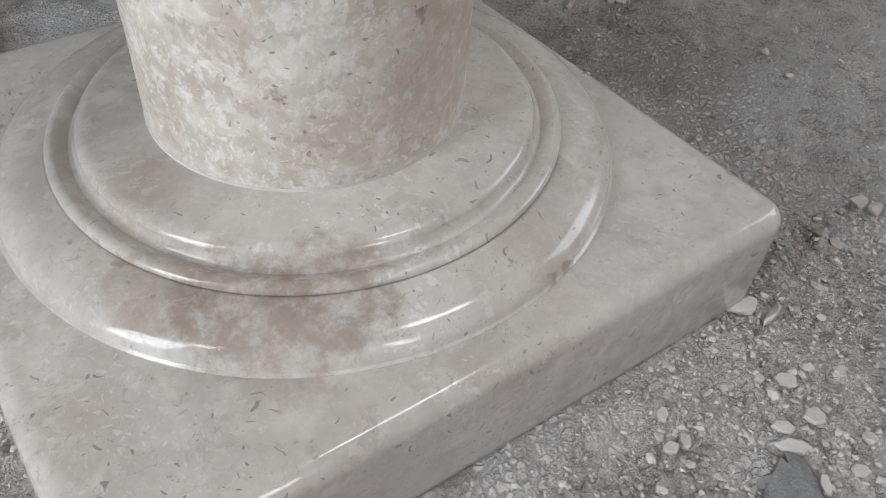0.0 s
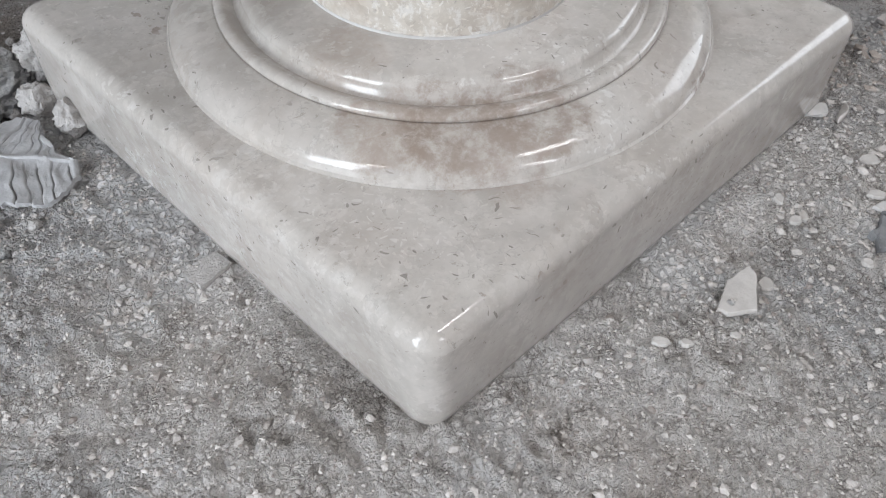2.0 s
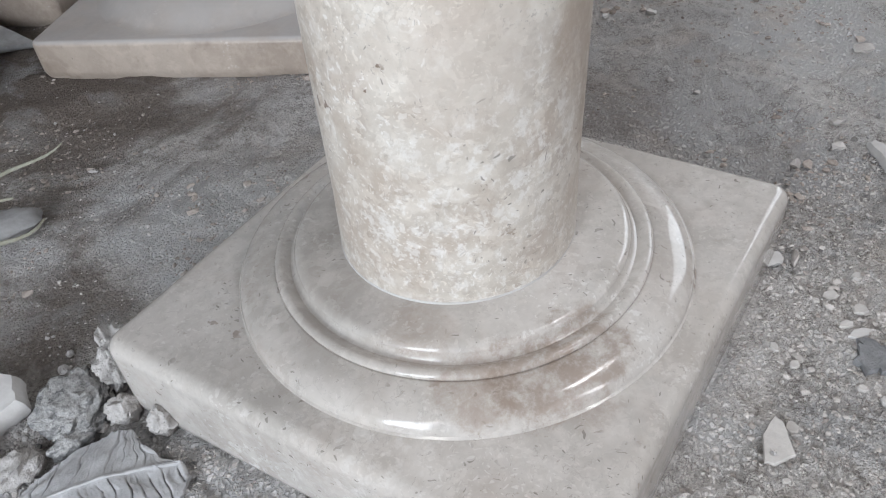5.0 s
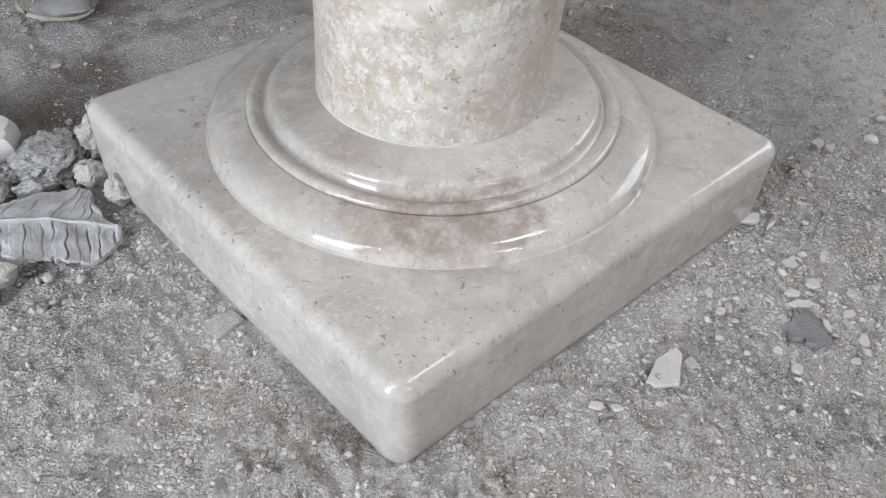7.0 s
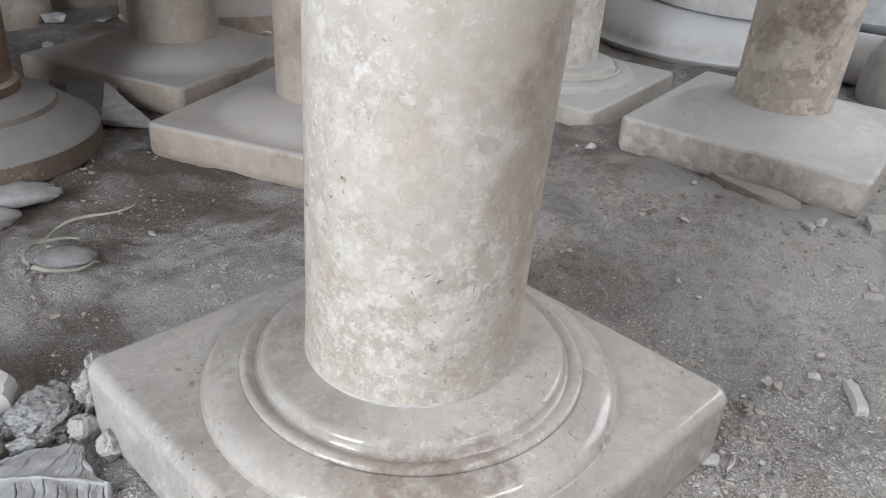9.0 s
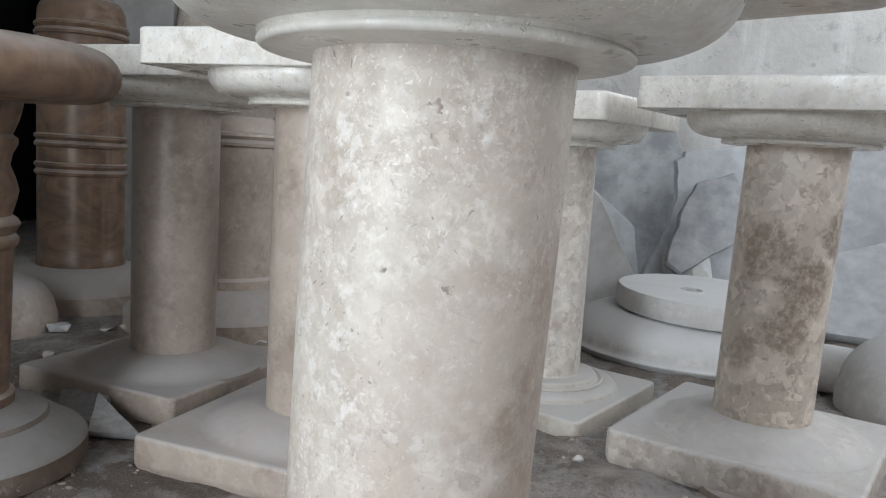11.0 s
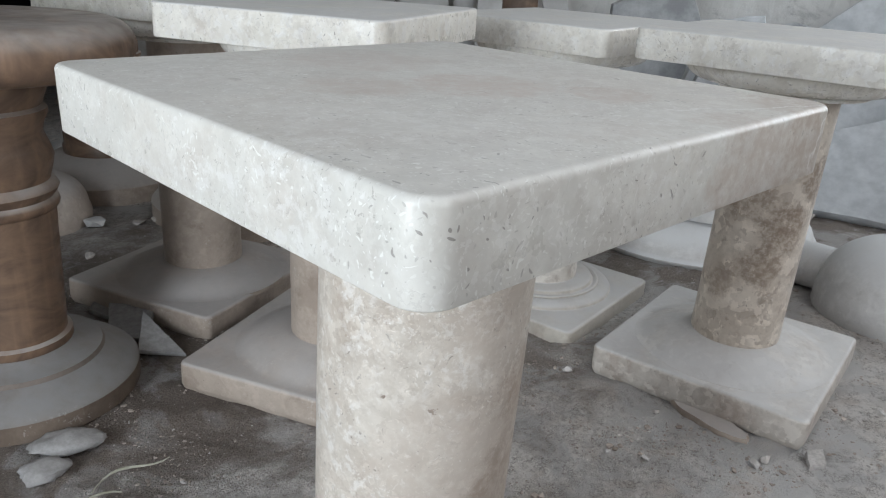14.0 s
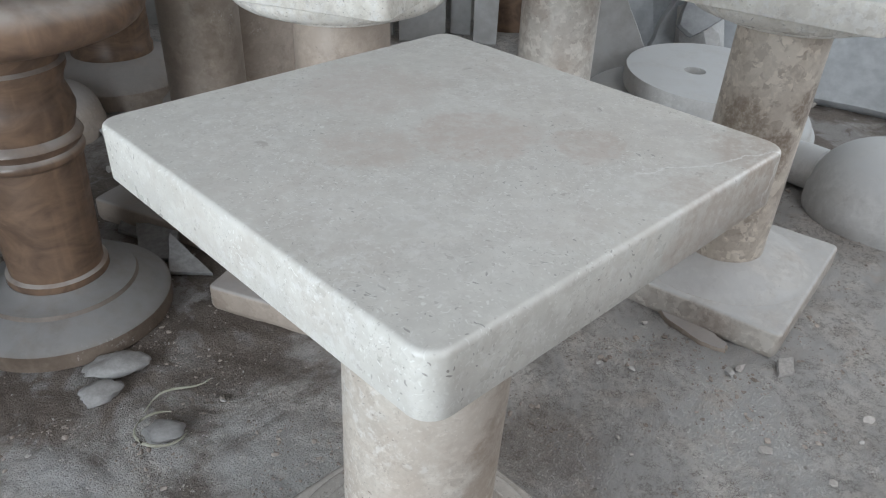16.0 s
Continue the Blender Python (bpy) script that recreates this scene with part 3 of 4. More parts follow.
def slab(x0, x1, y0, y1, z0, z1, corner=0.02, edge=0.008, wear=0.0, seed=1, pulled=(0.0, 0.0), arris=0.0):
    """A stone slab with rounded corners and eased edges. pulled: shift of its (x0, y0) corner; arris: height of a worn slope at the foot."""
    bm = bmesh.new()
    n = 8

    def outline(inset):
        pts = []
        for (cx, cy), a0 in (((x1, y1), 0), ((x0, y1), 90), ((x0, y0), 180), ((x1, y0), 270)):
            r = max(corner - inset, 0.001)
            ox = cx - (corner if cx == x1 else -corner)
            oy = cy - (corner if cy == y1 else -corner)
            for i in range(n + 1):
                a = radians(a0 + 90 * i / n)
                pts.append((ox + r * math.cos(a), oy + r * math.sin(a)))
        return pts

    levels = []
    if arris:
        levels += [(arris * 0.55, z0), (arris * 0.30, z0 + arris * 0.5), (arris * 0.08, z0 + arris), (0.0, z0 + arris * 1.5)]
    else:
        for k in range(4):
            a = radians(90 * k / 4)
            levels.append((edge * (1 - math.sin(a)) * 0.6, z0 + edge * 0.6 * (1 - math.cos(a))))
    for k in range(9):
        a = radians(90 * k / 8)
        levels.append((edge * (1 - math.cos(a)), z1 - edge * (1 - math.sin(a))))
    rings = []
    for inset, z in levels:
        ring = []
        for x, y in outline(inset):
            near = (x1 - x) / (x1 - x0) * (y1 - y) / (y1 - y0)
            x, y = x + near * pulled[0], y + near * pulled[1]
            w = Vector((x * 9, y * 9, z * 9 + seed))
            ring.append(bm.verts.new((x + wear * noise.noise(w), y + wear * noise.noise(w + Vector((5, 0, 0))), z + wear * 0.4 * noise.noise(w + Vector((0, 7, 0))))))
        rings.append(ring)
    m = len(rings[0])
    for lo, hi in zip(rings, rings[1:]):
        for i in range(m):
            j = (i + 1) % m
            bm.faces.new((lo[i], lo[j], hi[j], hi[i]))
    bm.faces.new(rings[0][::-1])
    bm.faces.new(rings[-1])
    return bm


def boxes(spans):
    """Plain blocks (x0, x1, y0, y1, z0, z1), for walls round an opening."""
    bm = bmesh.new()
    for x0, x1, y0, y1, z0, z1 in spans:
        v = [bm.verts.new((x, y, z)) for z in (z0, z1) for x, y in ((x0, y0), (x1, y0), (x1, y1), (x0, y1))]
        for q in ((3, 2, 1, 0), (4, 5, 6, 7), (0, 1, 5, 4), (1, 2, 6, 5), (2, 3, 7, 6), (3, 0, 4, 7)):
            bm.faces.new([v[i] for i in q])
    return bm


def rock(size, seed, subdiv=2, rough=0.35, flat=1.0, cut=0.45):
    """A broken stone: a ball pushed flat along random planes."""
    rnd = random.Random(seed)
    bm = bmesh.new()
    bmesh.ops.create_icosphere(bm, subdivisions=subdiv, radius=1.0)
    planes = [(Vector((rnd.gauss(0, 1), rnd.gauss(0, 1), rnd.gauss(0, 1))).normalized(), rnd.uniform(cut, cut + 0.35)) for _ in range(9)]
    for v in bm.verts:
        for nrm, d in planes:
            over = v.co.dot(nrm) - d
            if over > 0:
                v.co -= nrm * over
        v.co += v.co * rough * 0.4 * noise.noise(v.co * 1.7 + Vector((seed, 0, 0)))
        if subdiv > 2:
            v.co += v.co * rough * (0.36 * noise.noise(v.co * 4.0 + Vector((0, seed, 0))) + 0.24 * noise.noise(v.co * 9 + Vector((0, 0, seed))) + 0.14 * noise.noise(v.co * 19 + Vector((seed, 0, 0))))
        v.co = Vector((v.co.x * size[0], v.co.y * size[1], v.co.z * size[2] * flat))
    low = min(v.co.z for v in bm.verts)
    for v in bm.verts:
        v.co.z -= low
    return bm


def shard(outline, thick, seed=0, ease=0.12, uneven=0.0):
    """A broken flat piece with this outline, its upper rim eased."""
    rnd = random.Random(seed)
    bm = bmesh.new()
    cx = sum(p[0] for p in outline) / len(outline)
    cy = sum(p[1] for p in outline) / len(outline)
    pts = []
    for (xa, ya), (xb, yb) in zip(outline, outline[1:] + outline[:1]):
        for k in range(4):
            f = k / 4
            j = 0.0 if k == 0 else uneven
            pts.append((xa + (xb - xa) * f + rnd.uniform(-j, j), ya + (yb - ya) * f + rnd.uniform(-j, j)))
    rings = []
    e = ease * thick
    reach = max(math.hypot(x - cx, y - cy) for x, y in pts)
    for shrink, z in ((e, 0.0), (0.0, e), (0.0, thick - e), (e, thick)):
        s = 1 - shrink / reach
        rings.append([bm.verts.new((cx + (x - cx) * s, cy + (y - cy) * s, z + (rnd.uniform(-1, 1) * uneven * 0.5 if z > 0 else 0))) for x, y in pts])
    m = len(pts)
    for lo, hi in zip(rings, rings[1:]):
        for i in range(m):
            j = (i + 1) % m
            bm.faces.new((lo[i], lo[j], hi[j], hi[i]))
    bm.faces.new(rings[0][::-1])
    bm.faces.new(rings[-1])
    return bm


# ---- the building ----
def structure(name, spans, material, label, category):
    ob = thing(name, boxes(spans), material, pose(0, 0, 0, 0, 0, TURNED), label, category, kind="structure", smooth=0.0)
    return ob


BACK, FRONT, LEFT, RIGHT, ROOF = 3.0, -1.8, -3.6, 3.4, 3.1
structure("wall_north", [(LEFT, -2.55, BACK, BACK + 0.2, 0, ROOF), (-2.55, -1.68, BACK, BACK + 0.2, 2.1, ROOF), (-1.68, RIGHT, BACK, BACK + 0.2, -0.05, ROOF)], M_WALL, "stained grey plaster workshop wall", "wall")
structure("wall_west", [(LEFT - 0.2, LEFT, FRONT - 0.2, BACK + 0.2, -0.05, ROOF)], M_WALL, "stained grey plaster workshop wall", "wall")
# the opening is unseen, cut for the added side fill
structure("wall_east", [(RIGHT, RIGHT + 0.2, FRONT - 0.2, 0.95, -0.05, ROOF), (RIGHT, RIGHT + 0.2, 2.95, BACK + 0.2, -0.05, ROOF), (RIGHT, RIGHT + 0.2, 0.95, 2.95, -0.05, 1.05), (RIGHT, RIGHT + 0.2, 0.95, 2.95, 2.85, ROOF)], M_WALL, "plaster wall with an opening added for fill light", "wall")
structure("wall_south", [(LEFT, -2.6, FRONT - 0.2, FRONT, -0.05, ROOF), (-2.6, -0.3, FRONT - 0.2, FRONT, 2.6, ROOF), (-0.3, 0.7, FRONT - 0.2, FRONT, -0.05, ROOF), (0.7, 2.5, FRONT - 0.2, FRONT, -0.05, 1.0), (0.7, 2.5, FRONT - 0.2, FRONT, 2.5, ROOF), (2.5, RIGHT, FRONT - 0.2, FRONT, -0.05, ROOF)], M_WALL, "plaster wall with a wide doorway", "wall")
# unseen wall, added to keep door light off the left background
structure("wall_partition", [(LEFT, -1.22, -0.66, -0.54, -0.05, ROOF)], M_WALL, "unseen plain partition added to shade the left background", "wall")
structure("ceiling", [(LEFT - 0.2, 1.0, FRONT - 0.2, BACK + 0.2, ROOF, ROOF + 0.12), (1.9, RIGHT + 0.2, FRONT - 0.2, BACK + 0.2, ROOF, ROOF + 0.12), (1.0, 1.9, FRONT - 0.2, -0.45, ROOF, ROOF + 0.12), (1.0, 1.9, -0.15, BACK + 0.2, ROOF, ROOF + 0.12)], M_ROOF, "grey workshop roof with a small skylight", "ceiling")
structure("wall_store", [(-2.75, -2.55, BACK + 0.2, BACK + 1.6, -0.05, 2.3), (-1.68, -1.48, BACK + 0.2, BACK + 1.6, -0.05, 2.3), (-2.75, -1.48, BACK + 1.6, BACK + 1.8, -0.05, 2.3), (-2.75, -1.48, BACK + 0.2, BACK + 1.8, 2.3, 2.4)], M_UNLIT, "store room behind the doorway, walls blackened to look unlit", "wall")


def ground_height(x, y):
    p = Vector((x, y, 0))
    far = min(1.0, max(0.0, (math.hypot(x, y) - 0.45) / 0.6))
    h = 0.006 * noise.noise(p * 5) + (0.004 + 0.006 * far) * noise.noise(p * 14 + Vector((3, 0, 0))) + 0.0028 * noise.noise(p * 45)
    h += far * (0.0035 * noise.noise(p * 31 + Vector((0, 5, 2))) + 0.0030 * abs(noise.noise(p * 60 + Vector((7, 1, 0)))))
    clump = 0.4 + 0.6 * max(0.0, min(1.0, 0.5 + 1.6 * noise.noise(p * 9 + Vector((0, 8, 0)))))
    trodden = 1 - 0.85 * min(1.0, max(0.0, ((x + y) * 0.7071 - 0.02 - 0.25 * (x - y) * 0.7071) / 0.18))
    h += trodden * clump * (0.0070 * abs(noise.noise(p * 52 + Vector((4, 0, 0)))) + 0.0080 * abs(noise.noise(p * 95)) + 0.0036 * noise.noise(p * 150 + Vector((1, 2, 0)))) - 0.0025
    dip = 0.03 * math.exp(-((x - 1.2) ** 2 + (y - 0.88) ** 2) / 0.14)
    return h - 0.003 - dip


def build_ground():
    steps = list(np.arange(-0.64, 0.6401, 0.0034))
    s, d = 0.64, 0.0034
    while s < 4.6:
        d = min(d * 1.055, 0.09)
        s += d
        steps.append(s)
        steps.insert(0, -s)
    for far in (7, 12, 25, 60):
        steps.append(far)
        steps.insert(0, -far)
    n = len(steps)
    verts = [(x, y, ground_height(x, y)) for y in steps for x in steps]
    faces = [(j * n + i, j * n + i + 1, (j + 1) * n + i + 1, (j + 1) * n + i) for j in range(n - 1) for i in range(n - 1)]
    me = bpy.data.meshes.new("ground")
    me.from_pydata(verts, [], faces)
    me.materials.append(M_DIRT)
    me.shade_smooth()
    return tagged(new("ground", me), "dusty grey dirt floor with moist brown patches and painted shade", "ground", kind="structure")


build_ground()


# ---- the stone tables ----
def base_profile(z, k=1.0):
    """Moulding of the foot, from the slab up to the shaft."""
    pts = [(0.150, z - 0.01), (0.1885, z - 0.01), (0.1885, z + 0.0004), (0.1870, z + 0.0016)]
    pts += arc(0.1520, z + 0.0026, 0.0345, 0.0154, 6, 84, 16)
    pts += [(0.1548, z + 0.0180)] + arc(0.1490, z + 0.0196, 0.0052, 0.0038, -35, 100, 8)
    pts += arc(0.1428, z + 0.0226, 0.0046, 0.0030, 250, 190, 5)
    pts += arc(0.1275, z + 0.0254, 0.0090, 0.0058, -5, 90, 9)
    pts += [(0.100, z + 0.0318)]
    return [(r * k, h) for r, h in pts]


def mound_profile(z):
    """The same moulding buried in dust."""
    return [(0.15, z - 0.01), (0.206, z - 0.01), (0.206, z + 0.0002), (0.200, z + 0.0010), (0.192, z + 0.0032), (0.182, z + 0.0085), (0.170, z + 0.0150), (0.158, z + 0.0205), (0.144, z + 0.0250), (0.130, z + 0.0285), (0.114, z + 0.0315), (0.098, z + 0.0340)]


def cap_profile(z):
    """Moulding under the top, from the shaft up to the slab's lower face at z."""
    pts = [(0.098, z - 0.053), (0.132, z - 0.051)] + arc(0.134, z - 0.047, 0.005, 0.0042, -80, 60, 6)
    pts += [(0.139, z - 0.0405), (0.158, z - 0.039)] + arc(0.163, z - 0.004, 0.043, 0.034, -88, 0, 12)
    pts += [(0.206, z + 0.004), (0.15, z + 0.004)]
    return pts


def pedestal_table(m, mats, label, foot=(0.42, 0.42), top=(0.427, 0.443), top_shift=(0.0, 0.0), shaft_at=(0.0, 0.0), shaft_top=(0.0, 0.0), radius=0.0945, thick=0.08, height=0.728, wear=0.002, seed=1, top_thick=0.057, foot_shift=(0.0, 0.0), ring_shift=(0.0, 0.0), buried=False, corner=0.016, foot_edge=0.008, pulled=(0.0, 0.0), arris=0.0, swell=0.0, foot_low=-0.013):
    """A small stone table: square foot, turned mouldings, round shaft, square top."""
    t = holder("pedestal_table", m, label, "table", "stone pedestal tables")
    fx, fy = foot[0] / 2, foot[1] / 2
    part("foot_slab", slab(foot_shift[0] - fx, foot_shift[0] + fx, foot_shift[1] - fy, foot_shift[1] + fy, foot_low, thick, corner, foot_edge, wear, seed, pulled, arris), mats[0], t)
    part("foot_moulding", lathe(mound_profile(thick) if buried else base_profile(thick), 96, shaft_at[0] + ring_shift[0], shaft_at[1] + ring_shift[1], 0.006 if buried else 0.0), mats[0], t)
    if not buried:
        part("joint_bead", lathe([(radius - 0.004, thick + 0.030), (radius + 0.0012, thick + 0.0305), (radius + 0.0010, thick + 0.0335), (radius - 0.004, thick + 0.0345)], 72, *shaft_at), M_CHIP, t, "white dusty joint line")
    z0, z1 = thick + 0.026, height - top_thick - 0.045
    bm = lathe([(radius, z0), (radius + 0.0008, z0 + 0.01), (radius, z0 + 0.06), (radius + swell * 0.45, z0 + (z1 - z0) * 0.42), (radius + swell * 0.9, z0 + (z1 - z0) * 0.72), (radius + swell, z1)], 72)
    for v in bm.verts:
        f = (v.co.z - z0) / (z1 - z0)
        v.co.x += shaft_at[0] + (shaft_top[0] - shaft_at[0]) * f
        v.co.y += shaft_at[1] + (shaft_top[1] - shaft_at[1]) * f
    part("shaft", bm, mats[1], t)
    part("cap_moulding", lathe(cap_profile(height - top_thick), 96, *shaft_top), mats[2], t)
    tx, ty = top[0] / 2, top[1] / 2
    part("top_slab", slab(top_shift[0] - tx, top_shift[0] + tx, top_shift[1] - ty, top_shift[1] + ty, height - top_thick, height, corner + 0.004, 0.005, wear * 0.6, seed + 3), mats[2], t)
    return t


pedestal_table(pose(0.006, 0.007, 0), (M_BASE, M_SHAFT, M_TOP), "polished cream limestone pedestal table with a square top", foot=(0.426, 0.424), foot_shift=(0.0014, 0.0006), ring_shift=(0.0008, -0.0022), corner=0.017, foot_edge=0.0125, pulled=(0.0100, 0.0130), arris=0.014, swell=0.0038,
               top=(0.441, 0.445), top_shift=(-0.001, -0.0265), shaft_at=(0.0100, 0.0097), shaft_top=(0.0205, -0.0025), wear=0.0015, height=0.7295, top_thick=0.0545)

pedestal_table(pose(1.092, 0.154, 0, 0, 0, 8.5), (M_PATCHED, M_MOTTLED, M_SIDES), "mottled brown and cream limestone pedestal table covered in dust", foot=(0.452, 0.44), foot_shift=(0.006, 0.0), top=(0.44, 0.44), thick=0.06, seed=9, top_thick=0.056, height=0.717, buried=True, arris=0.012, foot_low=-0.007, radius=0.0905, shaft_at=(0.003, -0.006), shaft_top=(0.013, -0.017))
beige = pedestal_table(pose(0.425, 0.713, 0, 0, 0, 24.5), (M_BEIGE, M_BEIGE, M_SIDES), "dust-covered beige limestone pedestal table", foot=(0.43, 0.43), top=(0.43, 0.43), thick=0.055, seed=14, buried=True, arris=0.012, foot_low=-0.007, radius=0.0925, shaft_at=(0.006, -0.016), shaft_top=(0.006, -0.016))
copy_thing(beige, pose(0.397, 1.23, 0, 0, 0, 21.5))
pedestal_table(pose(1.083, 0.680, -0.028, 0, 0, 8), (M_DUSTY, M_PATCHED, M_SIDES), "dust-covered pale limestone pedestal table", foot=(0.43, 0.43), top=(0.43, 0.43), thick=0.055, seed=21)


# ---- round table and turned columns ----
def round_table(m):
    t = holder("round_table", m, "brown onyx round pedestal table with a dusty base", "table")
    part("base", lathe([(0.205, -0.006), (0.212, 0.0), (0.212, 0.035), (0.206, 0.042), (0.196, 0.047), (0.16, 0.072), (0.152, 0.075), (0.148, 0.083), (0.112, 0.090), (0.10, 0.10)], 72), M_DARKSTONE, t, "dusty turned round base")
    prof = [(0.095, 0.095), (0.098, 0.10), (0.098, 0.115), (0.090, 0.12), (0.094, 0.24), (0.099, 0.36), (0.105, 0.365), (0.107, 0.372), (0.105, 0.379), (0.099, 0.384), (0.105, 0.392), (0.109, 0.40), (0.105, 0.408), (0.096, 0.414)]
    prof += [(0.104, 0.44), (0.107, 0.455), (0.102, 0.475), (0.094, 0.497), (0.098, 0.515), (0.106, 0.53), (0.106, 0.54), (0.098, 0.546), (0.108, 0.57), (0.112, 0.585), (0.115, 0.60)]
    part("stem", lathe(prof, 64), M_BROWN, t, "turned brown onyx stem")
    part("top", lathe([(0.11, 0.598), (0.18, 0.603)] + arc(0.217, 0.648, 0.045, 0.043, -90, 90, 12) + [(0.1, 0.692)], 72), M_BROWN, t, "thick round brown top")
    return t


round_table(pose_uv(-0.775, 0.66))


def turned_column(m, mat, label, rings, height, radius=0.14, base_r=0.26):
    t = holder("turned_column", m, label, "column", "turned stone columns")
    part("base", lathe([(base_r, -0.01), (base_r, 0.05), (base_r * 0.97, 0.06), (base_r * 0.72, 0.11), (radius * 1.15, 0.125)], 56), M_BEIGE, t, "dusty round base")
    prof = [(radius * 1.02, 0.12), (radius * 1.03, 0.15), (radius * 0.985, 0.16), (radius, 0.2)]
    for z in rings:
        prof += [(radius, z - 0.022), (radius * 1.05, z - 0.018), (radius * 1.06, z - 0.01), (radius * 1.0, z), (radius * 1.06, z + 0.01), (radius * 1.05, z + 0.018), (radius, z + 0.022)]
    prof += [(radius, height - 0.09), (radius * 0.97, height - 0.04), (radius * 0.85, height - 0.01), (radius * 0.7, height)]
    part("shaft", lathe(prof, 56), mat, t)
    return t


turned_column(pose_uv(-1.17, 1.98), M_BROWN, "dark brown turned stone column with rings", (0.44, 0.53, 0.88), 0.985, 0.134)
swelling = turned_column(pose_uv(-0.625, 1.78), M_BEIGE, "grey-beige turned stone column with a glossy swelling body", (0.565,), 0.64, 0.15, 0.30)
part("body", lathe([(0.11, 0.62), (0.148, 0.66), (0.158, 0.74), (0.163, 0.82), (0.160, 0.90), (0.150, 0.965), (0.148, 0.99), (0.162, 0.998), (0.166, 1.008), (0.160, 1.02), (0.14, 1.028), (0.136, 1.20), (0.12, 1.24)], 64), M_SHAFT, swelling, "polished cream swelling body")


# ---- stone yard behind the tables ----
def dome(m, r, h, label, name="round_stone_base", collar=0.25, mat=M_WHITE, rim=0.22, skirt=0.28):
    prof = [(r * 0.97, -0.015), (r, 0.0), (r, h * rim), (r * 0.985, h * skirt)] + arc(r * collar, h * skirt, r * (0.97 - collar), h * (0.94 - skirt), 4, 86, 14) + [(r * collar, h * 0.97), (r * collar * 0.9, h)]
    return thing(name, lathe(prof, 64, wobble=0.004), mat, m, label, "stone base", "turned round bases")


def disc(m, r, h, hole, label, aside=0.0):
    """A thick stone disc with a small hole through it, aside of its middle."""
    bm = bmesh.new()
    prof = [(hole, 0.0), (r * 0.985, 0.0), (r, h * 0.15), (r, h * 0.85), (r * 0.985, h), (hole, h)]
    segs, rings = 56, []
    for rr, z in prof:
        off = -aside if rr == hole else 0.0
        rings.append([bm.verts.new((off + rr * math.cos(2 * math.pi * i / segs), rr * math.sin(2 * math.pi * i / segs), z)) for i in range(segs)])
    for lo, hi in zip(rings, rings[1:] + rings[:1]):
        for i in range(segs):
            j = (i + 1) % segs
            bm.faces.new((lo[i], lo[j], hi[j], hi[i]))
    return thing("stone_disc", bm, M_WHITE, m, label, "stone disc", "stone discs")


dome(pose_uv(0.86, 1.87, 0), 0.41, 0.122, "wide white-dusted round stone base under a disc", collar=0.5, rim=0.03, skirt=0.06)
disc(pose_uv(0.893, 1.83, 0.113, 1.5, 1.0, 0), 0.288, 0.066, 0.035, "thick dusty grey stone disc with a hole", 0.06)
dome(pose_uv(1.225, 1.215, 0), 0.205, 0.215, "smooth white-dusted stone dome on the dirt", "stone_dome", 0.1)
dome(pose_uv(1.62, 1.45, 0), 0.22, 0.16, "white-dusted round stone base among rubble", collar=0.4)
dome(pose_uv(-1.23, 1.56, 0), 0.17, 0.15, "dusty cone-shaped stone base on the dirt", collar=0.45, mat=M_BEIGE)
thing("stone_drum", lathe([(0.055, 0), (0.062, 0.006), (0.064, 0.05), (0.062, 0.115), (0.054, 0.122)], 36), M_WHITE, pose_uv(1.035, 1.43, 0.055, 84, 20, 30), "short grey stone drum lying on its side", "stone drum")


def leaning_slab(u, v, outline, thick, lean, turn, label, mat, seed, name="broken_slab", group="broken marble slabs"):
    """A flat piece that stands on the ground and leans back; outline in (across, up)."""
    m = pose_uv(u, v, 0.0, 90 - lean, 0, turn)
    return thing(name, shard(outline, thick, seed, 0.2, 0.006), mat, m, label, "marble slab", group)


leaning_slab(0.62, 2.12, [(-0.16, -0.02), (0.17, -0.02), (0.10, 0.17), (-0.045, 0.45), (-0.09, 0.47), (-0.15, 0.30)], 0.045, 4, 0, "grey broken marble slab leaning in shade", M_BOARD, 3)
leaning_slab(0.84, 2.74, [(-0.22, -0.02), (0.26, -0.02), (0.22, 0.60), (0.14, 0.80), (-0.02, 0.70), (-0.16, 0.66)], 0.05, 3, 0, "stained grey slab against the wall", M_STAINED, 8)
leaning_slab(1.40, 2.84, [(-0.30, -0.02), (0.40, -0.02), (0.36, 0.56), (0.1, 0.62), (-0.26, 0.54)], 0.05, 3, 0, "wide stained grey slab against the wall", M_STAINED, 6)
leaning_slab(1.00, 2.44, [(-0.20, -0.02), (0.20, -0.02), (0.24, 0.56), (0.22, 0.66), (-0.01, 0.635), (-0.06, 0.59), (-0.05, 0.44), (-0.075, 0.32), (-0.16, 0.15)], 0.05, 6, 0, "pale pointed marble slab leaning on another", M_SLABS, 9)
leaning_slab(1.03, 2.22, [(-0.16, 0.205), (-0.105, 0.165), (0.12, 0.31), (0.15, 0.46), (0.09, 0.57), (-0.05, 0.52), (-0.11, 0.40)], 0.05, 17, -4, "stained grey marble slab propped on rubble", M_STAINED, 7)
leaning_slab(1.55, 2.45, [(-0.30, -0.02), (0.52, -0.02), (0.58, 0.72), (0.10, 0.86), (-0.22, 0.55)], 0.05, 24, -26, "large bluish dusty marble slab leaning back", M_SLABS, 11)
leaning_slab(1.52, 1.98, [(-0.22, -0.02), (0.60, -0.02), (0.66, 0.38), (0.16, 0.52), (-0.20, 0.34)], 0.05, 46, -32, "large dusty marble slab lying on rubble", M_SLABS, 13)
